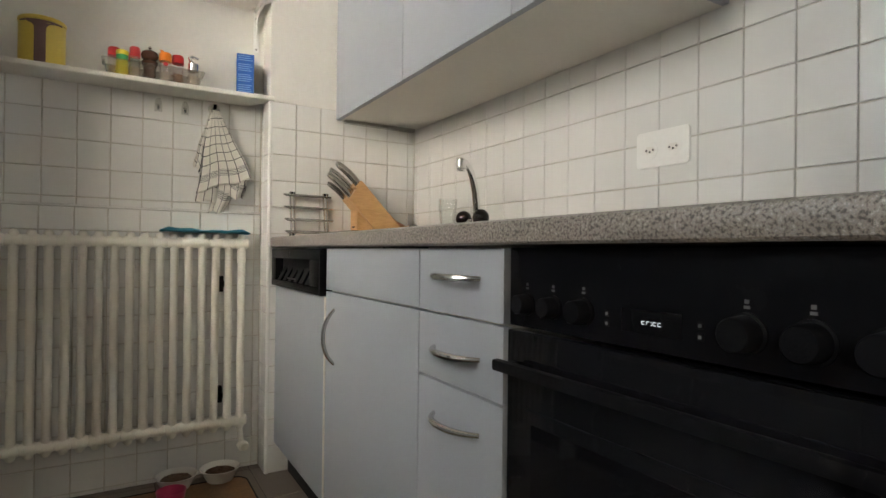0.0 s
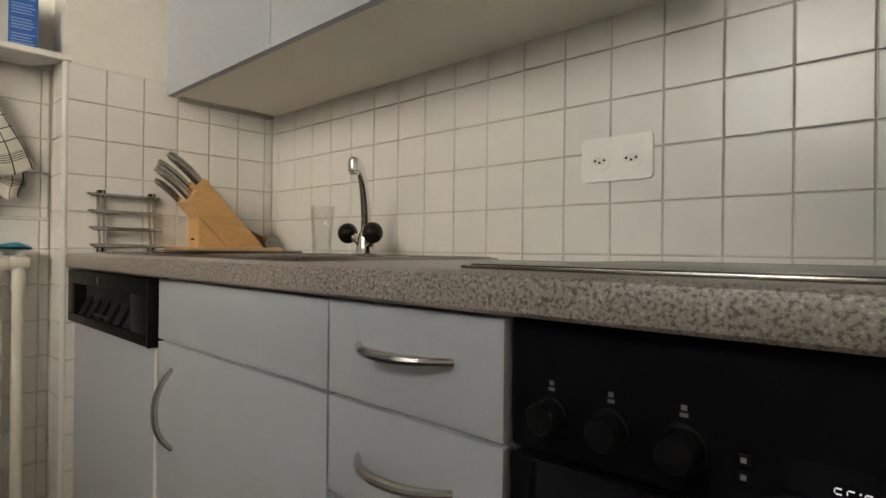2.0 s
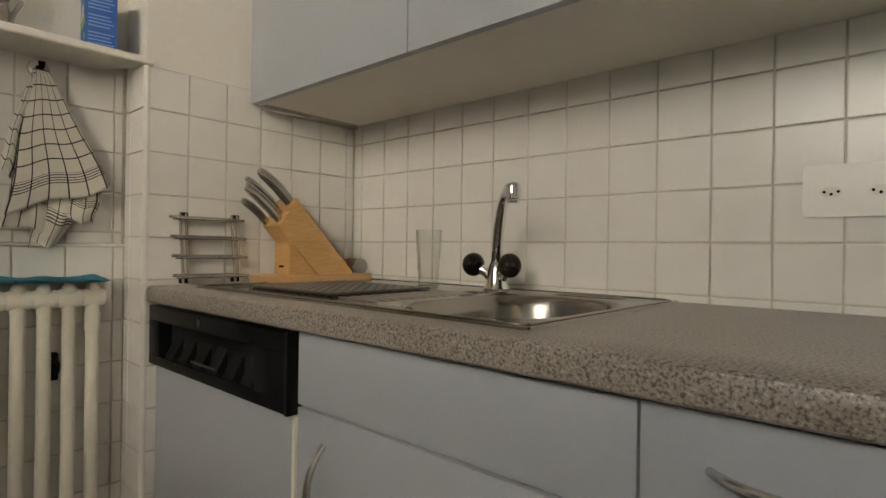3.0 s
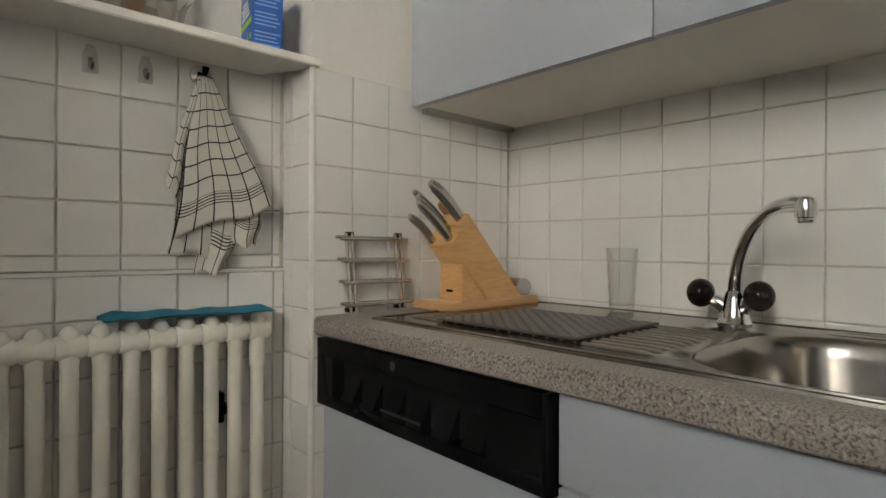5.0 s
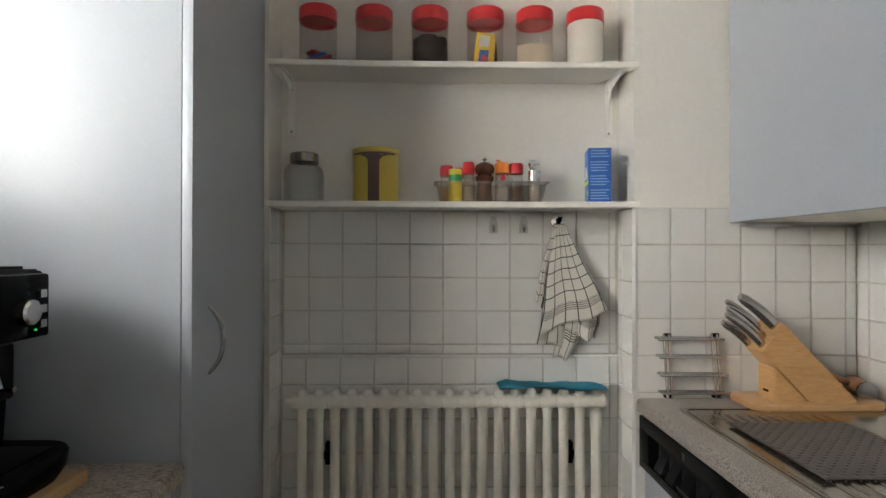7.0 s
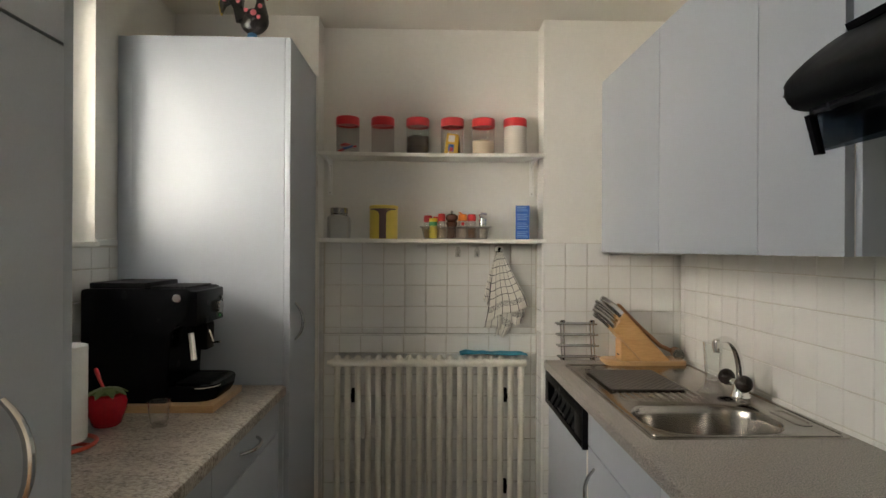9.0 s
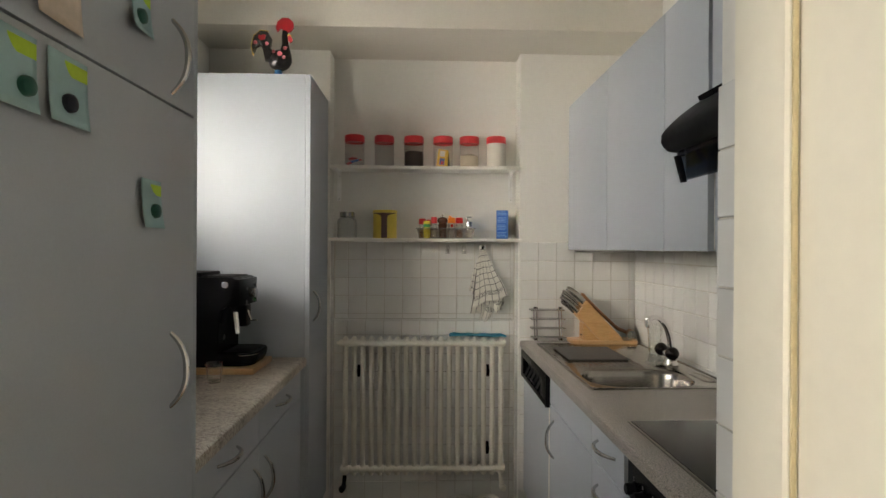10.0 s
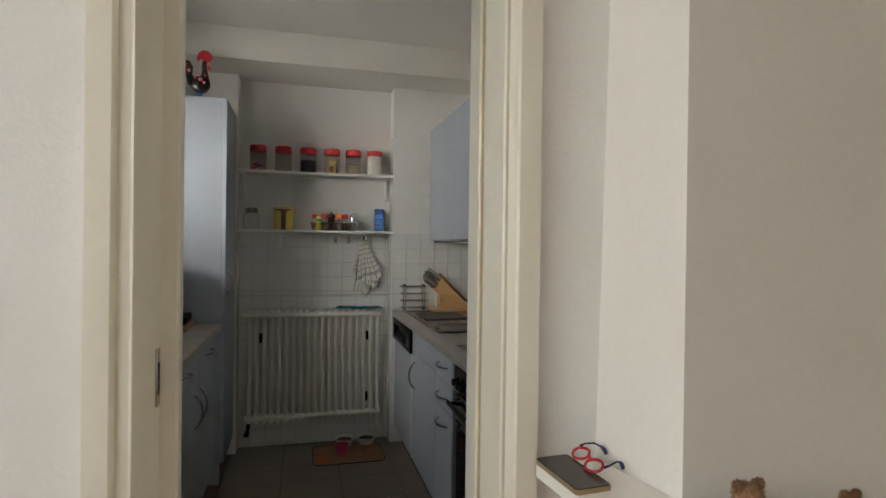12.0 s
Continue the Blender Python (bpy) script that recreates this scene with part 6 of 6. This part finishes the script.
def tiling(parent, place, us, vs, gap, d=0.0085, bev=0.0016, material=None, turn=None, skip=None):
    """Tiles between the joint lines us and vs; place(u, v) gives the pose, with z out of the wall."""
    k = 0
    for u0, u1 in zip(us, us[1:]):
        for v0, v1 in zip(vs, vs[1:]):
            w, h = abs(u1 - u0) - gap, abs(v1 - v0) - gap
            if w < 0.006 or h < 0.006 or (skip and skip((u0 + u1) / 2, (v0 + v1) / 2)):
                continue
            ob = new("tile", tile_mesh(w, h, d, bev, material or TILE))
            ob.parent = parent
            jit = pose(0, 0, 0, random.uniform(-0.15, 0.15), random.uniform(-0.15, 0.15), random.uniform(-0.15, 0.15))
            ob.matrix_basis = BASE[parent].inverted() @ place((u0 + u1) / 2, (v0 + v1) / 2) @ jit
            k += 1
    return k


def lines(at, pitch, lo, hi):
    k0 = math.ceil((lo - at) / pitch + 0.05)
    k1 = math.floor((hi - at) / pitch - 0.05)
    return [lo] + [at + pitch * k for k in range(k0, k1 + 1)] + [hi]


def bed(name, a, b, label):
    return solo(name, B((a, b)), GROUT, label, kind="structure")


G = 0.0028
ZR = lines(1.420, 0.1012, 0.0, 1.420)
NX = dict(rx=90)
# right wall, facing -x
tr = bed("tile_bed", (XR - 0.003, 0.0255, 0.80), (XR - 0.0001, YP, 1.72), "white glazed tiles over the worktop with grey joints")
face_r = lambda u, v: Matrix.Translation((XR - 0.003, u, v)) @ Matrix(((0, 0, -1, 0), (-1, 0, 0, 0), (0, 1, 0, 0), (0, 0, 0, 1)))
tiling(tr, face_r, lines(0.962, 0.1022, 0.026, YP - 0.009), [z for z in lines(1.420, 0.1012, 0.87, 1.72)], G, 0.0048)
# pilaster, facing -y
tp = bed("tile_bed", (NR + 0.0005, YP - 0.003, 0.0), (XR - 0.009, YP - 0.0001, 1.4205), "white glazed tiles on the pilaster with grey joints")
face_n = lambda y: (lambda u, v: Matrix.Translation((u, y, v)) @ Matrix(((1, 0, 0, 0), (0, 0, -1, 0), (0, 1, 0, 0), (0, 0, 0, 1))))
tiling(tp, face_n(YP - 0.003), lines(0.484, 0.0975, 0.484, XR - 0.009), ZR, G, 0.0048)
# niche back
tn = bed("tile_bed", (NL, YN - 0.003, 0.995), (NR, YN - 0.0001, 1.4185), "white glazed tiles at the back of the niche")
tiling(tn, face_n(YN - 0.003), lines(-0.432, 0.0985, NL + 0.009, NR - 0.009), [0.998, 1.026, 1.124, 1.222, 1.321, 1.4185], G, 0.0048)
tn2 = bed("tile_bed", (NL, YN - 0.018, 0.0), (NR, YN - 0.0031, 0.993), "white glazed tiles behind the radiator with a small ledge")
tiling(tn2, face_n(YN - 0.018), lines(-0.436, 0.0985, NL + 0.009, NR - 0.009), lines(0.911, 0.0995, 0.0, 0.991), G, 0.0048)
solo("ledge_trim", B(((NL + 0.007, YN - 0.026, 0.9905), (NR - 0.007, YN - 0.0085, 0.9985)), bevel=0.003), TILE, "white glazed ledge trim in the niche", kind="structure")
# niche sides
for x, s, nm in ((NL, 1, "left"), (NR, -1, "right")):
    tb = bed("tile_bed", (x, YP - 0.001 if s < 0 else YP + 0.001, 0.0), (x + 0.003 * s, YN - 0.019, 1.4185), "white glazed tiles on the niche side")
    place = lambda u, v, x=x, s=s: Matrix.Translation((x + 0.003 * s, u, v)) @ Matrix(((0, 0, s, 0), (s, 0, 0, 0), (0, 1, 0, 0), (0, 0, 0, 1)))
    tiling(tb, place, [YP - 0.008, YP + 0.072, YN - 0.0185], ZR, G, 0.0048)
solo("corner_trim", lathe(bmesh.new(), [(0.0, 0.0), (0.0075, 0.0), (0.0075, 1.4195), (0, 1.4195)], (NR + 0.0015, YP - 0.0025, 0), 12), TILE, "white rounded tile corner profile", kind="structure")
# left wall under the window, facing +x
tl = bed("tile_bed", (XL, 0.487, 0.80), (XL + 0.003, 1.69, 1.3915), "white glazed tiles under the window sill")
face_l = lambda u, v: Matrix.Translation((XL + 0.003, u, v)) @ Matrix(((0, 0, 1, 0), (1, 0, 0, 0), (0, 1, 0, 0), (0, 0, 0, 1)))
tiling(tl, face_l, lines(1.03, 0.1012, 0.488, 1.69), lines(1.420, 0.1012, 0.87, 1.391), G, 0.0048)
tl2 = bed("tile_bed", (XL, WY1 + 0.001, 1.3925), (XL + 0.003, 1.69, 1.42), "white glazed tile strip beside the window")
tiling(tl2, face_l, [WY1 + 0.001, 1.69], [1.394, 1.420], G, 0.0048)
# wall end beside the oven, facing -x
ts = bed("tile_bed", (STUBX - 0.003, -0.10, 0.0), (STUBX - 0.0001, 0.0248, 1.616), "white glazed tiles on the wall end")
place = lambda u, v: Matrix.Translation((STUBX - 0.003, u, v)) @ Matrix(((0, 0, -1, 0), (-1, 0, 0, 0), (0, 1, 0, 0), (0, 0, 0, 1)))
tiling(ts, place, [-0.099, 0.0235], lines(1.428, 0.0965, 0.0, 1.616), G, 0.0048)
# floor
fl = bpy.data.objects["floor"]
tiling(fl, lambda u, v: Matrix.Translation((u, v, -0.006)), lines(-0.212, 0.327, -0.62, 0.60), lines(1.628, 0.290, -0.188, YN - 0.018), 0.005, 0.006, 0.0014, FLOORTILE)
